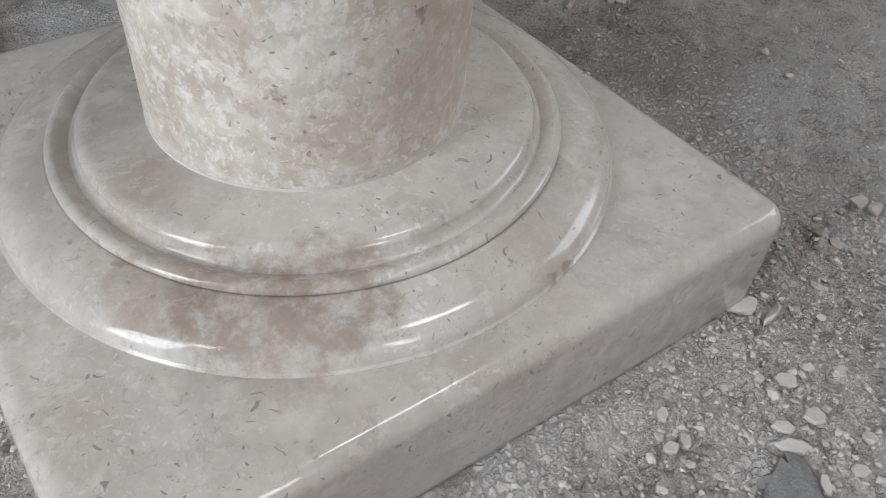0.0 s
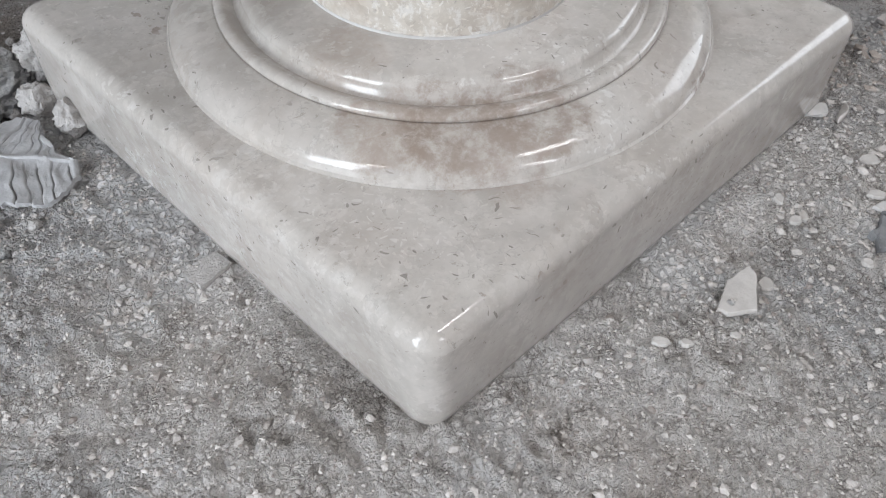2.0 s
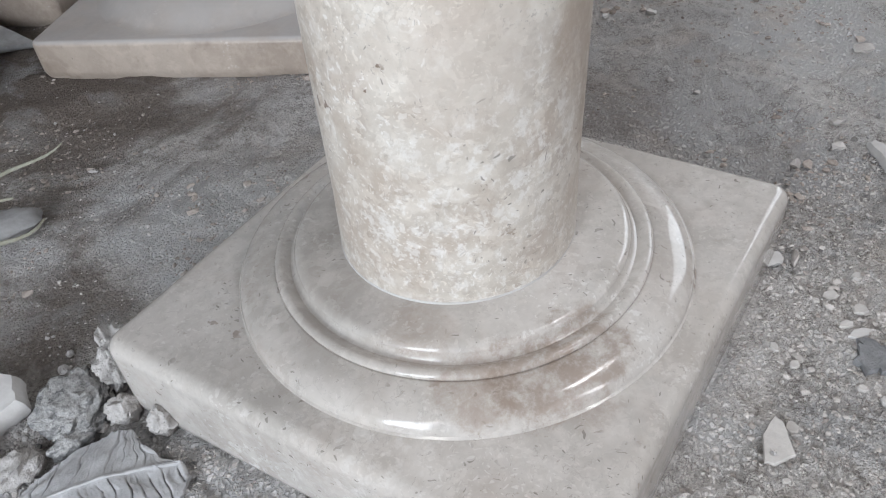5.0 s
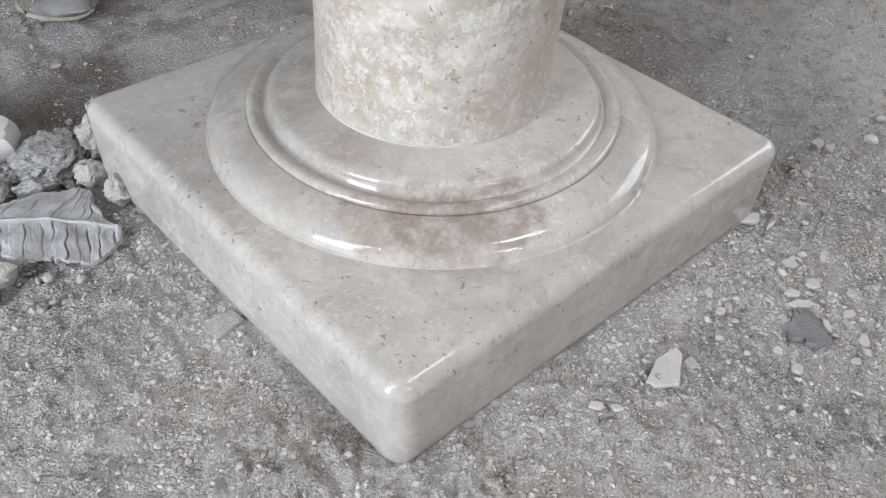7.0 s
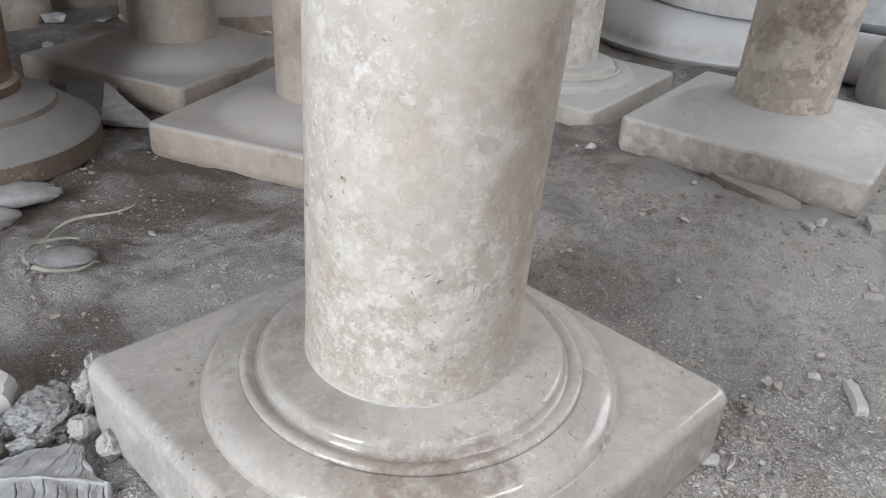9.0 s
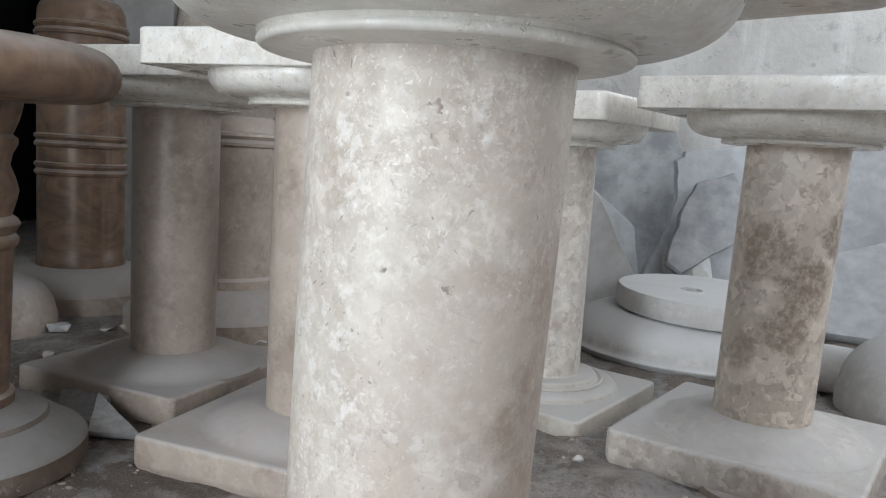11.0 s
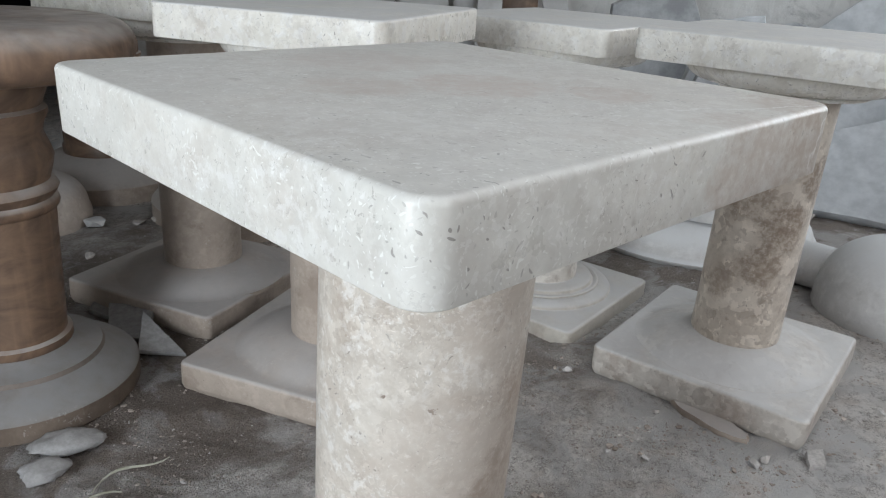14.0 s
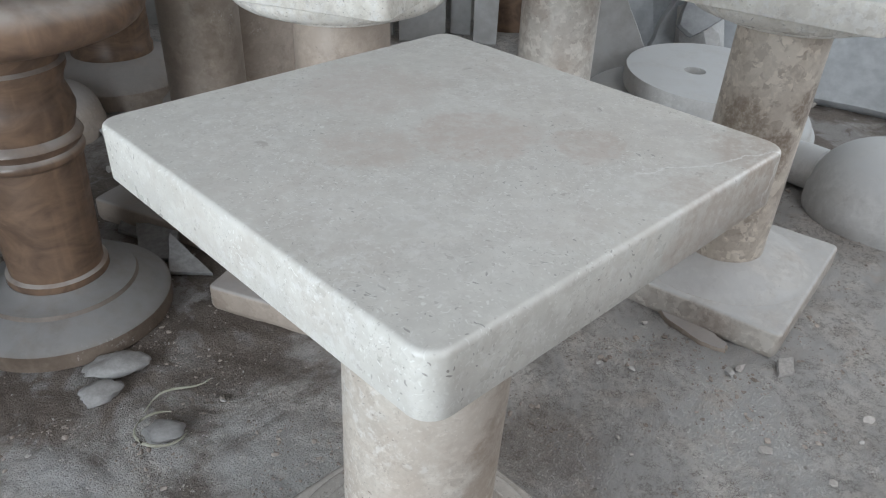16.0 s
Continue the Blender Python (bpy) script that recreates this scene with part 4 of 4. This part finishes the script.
leaning_slab(2.25, 2.40, [(-0.35, -0.02), (0.5, -0.02), (0.55, 0.8), (-0.30, 0.92)], 0.05, 20, -20, "large dusty marble slab against the wall", M_SLABS, 17)
leaning_slab(0.72, 2.66, [(-0.16, -0.02), (0.18, -0.02), (0.14, 0.46), (-0.05, 0.60)], 0.04, 12, 8, "grey marble offcut against the wall", M_SLABS, 19)


def board(u, v, w, h, lean, turn, tilt, label, mat, seed, thick=0.045):
    return leaning_slab(u, v, [(-w / 2, -0.01), (w / 2, -0.01), (w / 2 + tilt, h), (-w / 2 + tilt, h)], thick, lean, turn, label, mat, seed, "stone_board", "boards along the wall")


board(-0.105, 2.66, 0.20, 1.45, 6, 0, 0.0, "pale grey stone board leaning on the wall", M_BOARD, 21)
board(0.165, 2.66, 0.10, 1.5, 6, 0, 0.0, "narrow pale stone board leaning on the wall", M_BOARD, 22)
board(0.66, 2.72, 0.11, 1.5, 4, 0, -0.50, "pale stone plank leaning aslant on the wall", M_BOARD, 23)
board(-0.46, 2.70, 0.15, 1.5, 5, 4, 0.0, "brownish stone board leaning on the wall", M_TAN, 24)
board(-0.30, 2.74, 0.13, 1.6, 4, 0, 0.02, "grey stone board leaning on the wall", M_BOARD, 25)
board(-0.95, 2.72, 0.22, 1.5, 4, 0, 0.0, "grey stone board behind the columns", M_BOARD, 26)
board(-1.28, 2.76, 0.26, 1.7, 3, 0, 0.0, "pale stone board behind the columns", M_BOARD, 27)
board(0.06, 2.80, 0.09, 1.02, 3, 0, 0.0, "short pale stone post behind the boards", M_BOARD, 28)
board(-0.72, 2.78, 0.2, 1.4, 3, 0, 0.0, "brownish stone board behind the columns", M_TAN, 29)
# no board here: a dark panel painted as the shaded gap
board(0.30, 2.84, 0.16, 1.4, 3, 0, 0.0, "dark brown panel standing in for a shaded gap between boards", M_BROWN, 30)


# ---- shards on the floor ----
def flat_piece(name, places, thick, mat, label, category="stone", lift=0.0, rx=0.0, ry=0.0, seed=0, uneven=0.0015, group=""):
    """A flat fragment whose outline is given across and along the building."""
    cu = sum(p[0] for p in places) / len(places)
    cv = sum(p[1] for p in places) / len(places)
    g = at_uv(cu, cv)
    m = pose_uv(cu, cv, ground_height(g.x, g.y) - 0.001 + lift, rx, ry)
    return thing(name, shard([(u - cu, v - cv) for u, v in places], thick, seed, 0.25, uneven), mat, m, label, category, group)


def loose_rock(name, u, v, size, mat, label, seed, turn=0.0, sink=0.25, rough=0.35, subdiv=2, category="stone", group=""):
    g = at_uv(u, v)
    z = ground_height(g.x, g.y) - size[2] * sink
    crumbly = subdiv > 2
    return thing(name, rock(size, seed, subdiv, rough, 1.0, 0.68 if crumbly else 0.45), mat, pose_uv(u, v, z, 0, 0, turn), label, category, group, smooth=70.0 if crumbly else 28.0)


flat_piece("stone_chip", [(0.198, -0.156), (0.2008, -0.163), (0.194, -0.191), (0.176, -0.1935), (0.170, -0.1895), (0.181, -0.168)], 0.005, M_PEBBLE, "pale pointed stone chip lying on gravel", ry=-4, uneven=0.0004)
flat_piece("grey_stone_fragment", [(0.298, -0.112), (0.309, -0.105), (0.318, -0.118), (0.321, -0.141), (0.306, -0.148), (0.302, -0.136), (0.288, -0.139), (0.287, -0.124)], 0.006, M_GREYCHIP, "dark grey flat stone fragment in gravel", lift=-0.001, seed=3, uneven=0.0035)
pick = random.Random(21)
for i, (u, v, a, b) in enumerate(((0.293, -0.06, 0.0032, 0.0031), (0.311, -0.056, 0.0072, 0.0068), (0.324, -0.079, 0.0066, 0.006), (0.345, -0.043, 0.0051, 0.0049), (0.353, -0.087, 0.0045, 0.0049),
                              (0.343, -0.109, 0.0057, 0.0042), (0.324, -0.119, 0.0043, 0.0073), (0.31, -0.1, 0.0102, 0.0052), (0.349, -0.132, 0.0046, 0.007), (0.287, -0.166, 0.005, 0.0052),
                              (0.306, -0.087, 0.0076, 0.0044), (0.24, -0.115, 0.005, 0.004), (0.249, -0.107, 0.0044, 0.006), (0.237, -0.091, 0.0034, 0.0052), (0.209, -0.165, 0.0053, 0.0063),
                              (0.276, -0.15, 0.0038, 0.0042), (0.147, -0.213, 0.0044, 0.0031), (0.133, -0.211, 0.0064, 0.0038), (0.348, -0.144, 0.0032, 0.0035), (0.335, -0.155, 0.0051, 0.0038),
                              (0.178, -0.206, 0.0041, 0.0028))):
    turn, sides = pick.uniform(0, 6.28), pick.randint(6, 8)
    rim = [(u + a * math.cos(turn + 6.283 * k / sides) * pick.uniform(0.8, 1.12), v + b * math.sin(turn + 6.283 * k / sides) * pick.uniform(0.8, 1.12)) for k in range(sides)]
    rim.sort(key=lambda q: math.atan2(q[1] - v, q[0] - u))
    flat_piece("flat_pebble", rim, 0.0035, M_CHIP if i in (6, 7, 9) else M_PEBBLE, "smooth white flat pebble in gravel" if i in (6, 7, 9) else "pale beige flat pebble in gravel", lift=0.0005, rx=pick.uniform(-9, 9), ry=pick.uniform(-9, 9), seed=300 + i, uneven=0.0003, group="flat pebbles")
loose_rock("stone_flake", 0.291, 0.004, (0.014, 0.010, 0.007), M_CHIP, "pale stone flake at the table's foot", 8, 30, 0.1, 0.3)
loose_rock("stone_flake", 0.309, -0.004, (0.004, 0.014, 0.006), M_GRAVEL, "thin stone splinter at the table's foot", 9, -25, 0.1, 0.3)
flat_piece("brick_shaped_chip", [(0.472, 0.084), (0.484, 0.082), (0.493, 0.124), (0.488, 0.136), (0.481, 0.135)], 0.013, M_CHIP, "oblong white stone chip on the dirt", seed=4)
flat_piece("thin_stone_chip", [(-0.156, 0.128), (-0.130, 0.150), (-0.120, 0.135), (-0.137, 0.112)], 0.005, M_CLOD, "thin dusty chip at the slab's foot", seed=5, ry=-8)
flat_piece("thin_stone_chip", [(-0.163, -0.158), (-0.142, -0.142), (-0.130, -0.152), (-0.146, -0.172)], 0.004, M_CLOD, "thin dusty chip at the slab's foot", seed=6, ry=-8)

# clods, block and leaf beside the table
loose_rock("rubble_stone", 0.99, 2.33, (0.13, 0.12, 0.24), M_WHITE, "dusty block propping a broken slab", 118, 20, 0.05, 0.3, 1, group="rubble stones")
flat_piece("white_stone_block", [(-0.50, 0.02), (-0.42, 0.002), (-0.384, 0.026), (-0.392, 0.056), (-0.43, 0.075), (-0.51, 0.08)], 0.023, M_CHIP, "broken white stone block lying on the dirt", seed=8, rx=6, ry=-5, uneven=0.003)
loose_rock("cement_lump", -0.346, 0.016, (0.031, 0.035, 0.020), M_CEMENT, "dark grey crumbly cement lump with a grainy top", 31, 20, 0.25, 0.38, 5)
loose_rock("cement_lump", -0.306, 0.052, (0.022, 0.030, 0.026), M_CLOD, "pale crumbly cement clod at the table's corner", 32, 0, 0.25, 0.55, 5)
loose_rock("cement_lump", -0.345, -0.022, (0.018, 0.011, 0.012), M_CEMENT, "dark cement crumb beside a leaf", 30, 25, 0.25, 0.5, 4)
crumb = random.Random(5)
for i in range(74):      # clods broken off the cement
    s = 0.0028 * math.exp(abs(crumb.gauss(0, 0.55)))
    u, v = (crumb.gauss(-0.325, 0.05), crumb.gauss(0.025, 0.04)) if i % 4 else (crumb.uniform(-0.42, -0.26), crumb.uniform(-0.16, -0.12))
    g = at_uv(u, v)
    if g.x > -0.212 and g.y < 0.225:
        continue
    loose_rock("clod", u, v, (s, s * crumb.uniform(0.6, 1), s * 0.8), (M_CLOD, M_CLOD, M_CEMENT)[i % 3], "small dusty clod of crumbled cement", 200 + i, crumb.uniform(0, 180), 0.3, 0.5, 3, group="crumbled clods")
loose_rock("cement_lump", -0.302, -0.002, (0.014, 0.012, 0.014), M_CLOD, "small round dusty clod", 33, 0, 0.2, 0.55, 4)
loose_rock("cement_lump", -0.268, -0.026, (0.012, 0.013, 0.014), M_CLOD, "small round dusty clod beside a leaf", 34, 0, 0.2, 0.55, 4)
loose_rock("cement_lump", -0.378, -0.135, (0.017, 0.014, 0.014), M_CHIP, "angular dusty stone under the leaf", 35, 30, 0.2, 0.3)
loose_rock("cement_lump", -0.325, -0.128, (0.015, 0.012, 0.012), M_CLOD, "angular dusty stone under the leaf", 36, 10, 0.2, 0.3)
loose_rock("cement_lump", -0.425, -0.02, (0.020, 0.024, 0.008), M_CLOD, "low dusty clod on the dirt", 37, 50, 0.3, 0.6, 4)
loose_rock("cement_lump", -0.45, -0.06, (0.014, 0.014, 0.010), M_CLOD, "low dusty clod on the dirt", 38, 0, 0.3, 0.6, 4)
loose_rock("cement_lump", -0.385, -0.035, (0.024, 0.015, 0.011), M_CLOD, "dark cement clod behind the leaf", 39, 30, 0.3, 0.7, 4)


def dead_leaf(m):
    """A long dry leaf under thick dust, cracked along its side veins."""
    n, k = 176, 40
    length, half = 0.158, 0.043
    r = random.Random(8)
    cracks = {}                                  # row of a side vein: where along it the dust has cracked
    for side in (0, 1):
        row = 6
        while row < n - 4:
            a = r.uniform(0.05, 0.55)
            cracks[side, row] = (a, a + r.uniform(0.0, 0.9 if side else 0.45), r.uniform(-0.0008, 0.0008))
            row += r.randint(7, 17)
    bm = bmesh.new()
    top, low, split = [], [], []
    tilt = [0.0, 0.0]
    for i in range(n + 1):
        s = i / n
        rt, rl, rs = [], [], []
        for side in (0, 1):
            if (side, i) in cracks:
                tilt[side] = cracks[side, i][2]
        for j in range(k + 1):
            f = 2 * j / k - 1
            side = 1 if f < 0 else 0
            w = half * max(0.06, min(1.0, (s / 0.5) ** 0.75)) * (1 - 0.45 * max(0.0, (s - 0.78) / 0.22) ** 2)
            edge = 1 + 0.08 * noise.noise(Vector((s * 9, side * 7, 0))) + 0.09 * noise.noise(Vector((s * 40, side * 7 + 3, 0)))
            late = max(0.0, (s - 0.62) / 0.38)
            if side:
                w *= 1 - 0.5 * max(0.0, (s - 0.84) / 0.16) ** 1.5
            x = (s - 0.5) * length - (0.045 * late * f if not side else 0.0) + abs(f) * w * 0.32 + 0.0030 * noise.noise(Vector((f * 4, i * 0.04, 8))) - 0.004
            y = f * w * edge + 0.012 * math.sin(s * 2.6) - 0.004
            crack = cracks.get((side, i))
            groove = -0.0007 if crack and abs(f) > 0.06 else 0.0
            rib = 0.0013 * max(0.0, 1 - abs(f) / 0.06)
            lift = tilt[side] * min(1.0, abs(f) * 2)
            curl = 0.005 * max(0.0, s - 0.8) / 0.2 * max(0.0, noise.noise(Vector((s * 25, f * 2, 0))) + 0.2)
            sag = -0.0025 * abs(f) ** 2.0 + 0.004 * math.sin(s * 3.0) + 0.0022 * noise.noise(Vector((s * 9, f * 3, 1)))
            z = 0.0075 + sag + groove + rib + lift + curl + 0.0006 * noise.noise(Vector((x * 420, y * 420, 0)))
            rs.append(bool(crack) and crack[0] < abs(f) < crack[1])
            rt.append(bm.verts.new((x, y, z)))
            rl.append(bm.verts.new((x, y, z - 0.0035)))
        top.append(rt)
        split.append(rs)
        low.append(rl)
    for i in range(n):
        for j in range(k):
            if not split[i][j]:
                bm.faces.new((top[i][j], top[i][j + 1], top[i + 1][j + 1], top[i + 1][j]))
            bm.faces.new((low[i][j], low[i + 1][j], low[i + 1][j + 1], low[i][j + 1]))
        bm.faces.new((top[i][0], top[i + 1][0], low[i + 1][0], low[i][0]))
        bm.faces.new((top[i][k], low[i][k], low[i + 1][k], top[i + 1][k]))
    for j in range(k):
        bm.faces.new((top[0][j], low[0][j], low[0][j + 1], top[0][j + 1]))
        bm.faces.new((top[n][j], top[n][j + 1], low[n][j + 1], low[n][j]))
    leaf = holder("dead_leaf", m, "large dry leaf caked in grey dust", "leaf")
    part("blade", bm, M_LEAF, leaf, "cracked dusty blade", 60.0)
    rib = bmesh.new()
    rings = []
    for i in range(25):
        s = -0.03 + 1.03 * i / 24
        p = Vector(((s - 0.5) * length - 0.004, 0.012 * math.sin(s * 2.6) - 0.004, 0.0083 + 0.004 * math.sin(s * 3.0) + 0.0022 * noise.noise(Vector((s * 9, 0, 1)))))
        w = 0.0007 + 0.0012 * s
        rings.append([rib.verts.new(p + Vector((0, w * math.cos(a), w * math.sin(a)))) for a in [k * math.pi / 3 for k in range(6)]])
    for lo, hi in zip(rings, rings[1:]):
        for a in range(6):
            rib.faces.new((lo[a], lo[(a + 1) % 6], hi[(a + 1) % 6], hi[a]))
    rib.faces.new(rings[0][::-1])
    rib.faces.new(rings[-1])
    part("midrib", rib, M_LEAF, leaf, "dusty midrib")
    return leaf


dead_leaf(pose_uv(-0.326, -0.078, 0.0, 0, 0, 4))


def tube(points, radius, name, m, label, mat):
    """A thin bent stalk."""
    bm = bmesh.new()
    rings = []
    for i, p in enumerate(points):
        p = Vector(p)
        d = (Vector(points[min(i + 1, len(points) - 1)]) - Vector(points[max(i - 1, 0)])).normalized()
        a = d.orthogonal().normalized()
        b = d.cross(a)
        r = radius * (1 - 0.6 * abs(2 * i / (len(points) - 1) - 1))
        rings.append([bm.verts.new(p + a * r * math.cos(t) * 2.2 + b * r * math.sin(t)) for t in [k * math.pi / 3 for k in range(6)]])
    for lo, hi in zip(rings, rings[1:]):
        for i in range(6):
            j = (i + 1) % 6
            bm.faces.new((lo[i], lo[j], hi[j], hi[i]))
    bm.faces.new(rings[0][::-1])
    bm.faces.new(rings[-1])
    return thing(name, bm, mat, m, label, "dry leaf")


tube([(0.046 * math.cos(a), 0.040 * math.sin(a), 0.006 + 0.010 * abs(math.sin(a * 0.6))) for a in [1.2 + 0.3 * i for i in range(16)]], 0.0016, "dry_leaf_stalk", pose_uv(-0.458, 0.308, 0, 0, 0, 20), "curled dry leaf stalk round a stone", M_STRAW)
tube([(-0.06 + 0.012 * i, 0.02 * math.sin(i * 0.5), 0.004 + 0.003 * i) for i in range(11)], 0.0011, "dry_leaf_stalk", pose_uv(-0.46, 0.39, 0, 0, 0, 40), "thin dry stalk on the dirt", M_STRAW)
loose_rock("white_stone", -0.455, 0.305, (0.038, 0.028, 0.013), M_DULL, "dull pale stone inside a curled leaf", 41, 10, 0.2, 0.5, 3)
loose_rock("white_stone", -0.600, 0.470, (0.060, 0.038, 0.016), M_DULL, "flat dusty stone beside the round table", 42, 15, 0.15, 0.45, 3)
loose_rock("white_stone", -0.605, 0.395, (0.042, 0.032, 0.014), M_DULL, "dusty stone on brown dirt", 43, 40, 0.25, 0.5, 3)
flat_piece("marble_shard", [(-0.635, 0.90), (-0.505, 0.80), (-0.60, 0.785)], 0.012, M_DULL, "triangular dusty marble shard", "marble shard", 0.018, 18, 8, 51, group="marble shards")
flat_piece("marble_shard", [(-0.74, 0.98), (-0.62, 0.96), (-0.61, 0.84), (-0.70, 0.86)], 0.012, M_DULL, "square dusty marble shard", "marble shard", 0.012, 14, -8, 52, group="marble shards")
flat_piece("marble_shard", [(-0.80, 1.06), (-0.68, 1.02), (-0.70, 0.94), (-0.79, 0.97)], 0.012, M_DULL, "long dusty marble shard", "marble shard", 0.006, 6, 6, 56, group="marble shards")
flat_piece("marble_shard", [(-0.62, 1.06), (-0.52, 0.95), (-0.64, 0.93)], 0.012, M_DULL, "pointed dusty marble shard", "marble shard", 0.010, 8, 10, 53, group="marble shards")
flat_piece("stone_slice", [(0.505, 0.745), (0.60, 0.655), (0.625, 0.612), (0.615, 0.592), (0.57, 0.615), (0.515, 0.69)], 0.018, M_BEIGE, "long broken stone slice under a table's foot", "stone", -0.005, 0, 0, 54, 0.002)
flat_piece("stone_slice", [(0.70, 0.52), (0.735, 0.53), (0.75, 0.58), (0.715, 0.57)], 0.014, M_CLOD, "dusty stone offcut beside a table's foot", "stone", 0.0, 0, 0, 55, 0.002)

rnd = random.Random(11)
for i in range(26):      # stones scattered on the open floor
    u, v = rnd.uniform(0.28, 1.0), rnd.uniform(0.12, 0.85)
    w = at_uv(u, v)
    if 0.84 < w.x < 1.36 and -0.13 < w.y < 0.42:
        continue
    s = rnd.uniform(0.006, 0.016)
    loose_rock("loose_stone", u, v, (s, s * rnd.uniform(0.6, 1), s * 0.6), (M_CHIP, M_GRAVEL, M_GRAVEL)[i % 3], "pale angular stone on dusty dirt", 60 + i, rnd.uniform(0, 180), 0.3, 0.3, 1, group="stones on the floor")
for i in range(34):      # offcuts and rubble in the shade at the back
    u, v = (rnd.uniform(-1.35, -0.45), rnd.uniform(1.15, 1.75)) if i % 2 else (rnd.uniform(0.35, 1.5), rnd.uniform(1.55, 2.4))
    s = rnd.uniform(0.015, 0.05)
    loose_rock("rubble_stone", u, v, (s, s * rnd.uniform(0.5, 1), s * rnd.uniform(0.3, 0.6)), (M_WHITE, M_GRAVEL, M_DUSTY)[i % 3], "dusty angular offcut in the rubble", 120 + i, rnd.uniform(0, 180), 0.25, 0.3, 1, group="rubble stones")


# ---- gravel ----
def gravel(name, count, place, sizes, label, seed, mat=M_GRAVEL, grit=False):
    """Loose small stones strewn on the dirt, in one mesh; grit is the finest, with eight faces each."""
    r = np.random.RandomState(seed)
    bm = bmesh.new()
    if grit:
        bmesh.ops.create_uvsphere(bm, u_segments=4, v_segments=2, radius=1.0)
    else:
        bmesh.ops.create_icosphere(bm, subdivisions=1, radius=1.0)
    base = np.array([v.co[:] for v in bm.verts])
    tri = np.array([[v.index for v in f.verts] for f in bm.faces])
    bm.free()
    pool = []
    for _ in range(24):
        p = base * (1 + r.uniform(-0.32, 0.32, (len(base), 1)))
        for _k in range(4):
            d = r.normal(size=3)
            d /= np.linalg.norm(d)
            over = np.maximum(p @ d - r.uniform(0.45, 0.75), 0)
            p = p - over[:, None] * d
        pool.append(p * np.array([1, r.uniform(0.6, 1), r.uniform(0.35, 0.75)]))
    verts, faces = [], []
    made = 0
    while made < count:
        x, y = place(r)
        if -0.205 < x < 0.217 and -0.202 < y < 0.216:
            continue
        s = min(sizes[1], sizes[0] * math.exp(abs(r.normal()) * sizes[2]))
        a = r.uniform(0, 2 * math.pi)
        p = pool[r.randint(len(pool))] * s
        ca, sa = math.cos(a), math.sin(a)
        q = np.stack([p[:, 0] * ca - p[:, 1] * sa + x, p[:, 0] * sa + p[:, 1] * ca + y, p[:, 2] + ground_height(x, y) + s * 0.08], 1)
        faces.append(tri + made * len(base))
        verts.append(q)
        made += 1
    v = np.concatenate(verts)
    f = np.concatenate(faces)
    me = bpy.data.meshes.new(name)
    me.from_pydata(v.tolist(), [], f.tolist())
    me.materials.append(mat)
    return tagged(new(name, me), label, "gravel", kind="stuff")


def near_table(r):
    while True:
        u, v = r.uniform(-0.62, 0.62), r.uniform(-0.62, 0.35)
        if v < 0.02 + 0.25 * u or r.uniform() < 0.12:
            p = at_uv(u, v)
            return p.x, p.y


def right_side(r):
    while True:
        u, v = r.uniform(-0.62, 0.65), r.uniform(-0.62, 0.12)
        if r.uniform() < 0.25 + 0.75 * min(1.0, max(0.0, (u + 0.25) / 0.35)):
            p = at_uv(u, v)
            return p.x, p.y


def heap(r):
    p = at_uv(0.30 + r.normal() * 0.085, -0.09 + r.normal() * 0.085)
    return p.x, p.y


def clumps(r):
    while True:
        u, v = r.uniform(-1.0, 1.1), r.uniform(0.0, 1.4)
        if noise.noise(Vector((u * 6, v * 6, 2.0))) + 0.5 * noise.noise(Vector((u * 17, v * 17, 5.0))) > 0.12:
            p = at_uv(u, v)
            return p.x, p.y


def wide(r):
    p = at_uv(r.uniform(-1.2, 1.4), r.uniform(-0.2, 1.6))
    return p.x, p.y


gravel("grit", 60000, near_table, (0.0007, 0.0020, 0.5), "fine angular grit on the dirt round the table", 8, M_GRAVEL, True)
gravel("gravel", 14000, near_table, (0.0009, 0.0036, 0.62), "fine grey gravel on the dirt round the table", 1)
gravel("pebbly_gravel", 1500, right_side, (0.0014, 0.0038, 0.5), "pale pebbly gravel on the dirt round the table", 4)
gravel("coarse_gravel", 300, heap, (0.0018, 0.0050, 0.5), "coarser pale gravel beside the table's foot", 2)
gravel("scattered_gravel", 1800, wide, (0.0013, 0.0065, 0.6), "scattered gravel on the dirt floor", 3, M_CLOD)
gravel("soil_crumbs", 5200, clumps, (0.0015, 0.0085, 0.65), "brown soil crumbs scattered over the dirt floor", 6, M_SOIL)
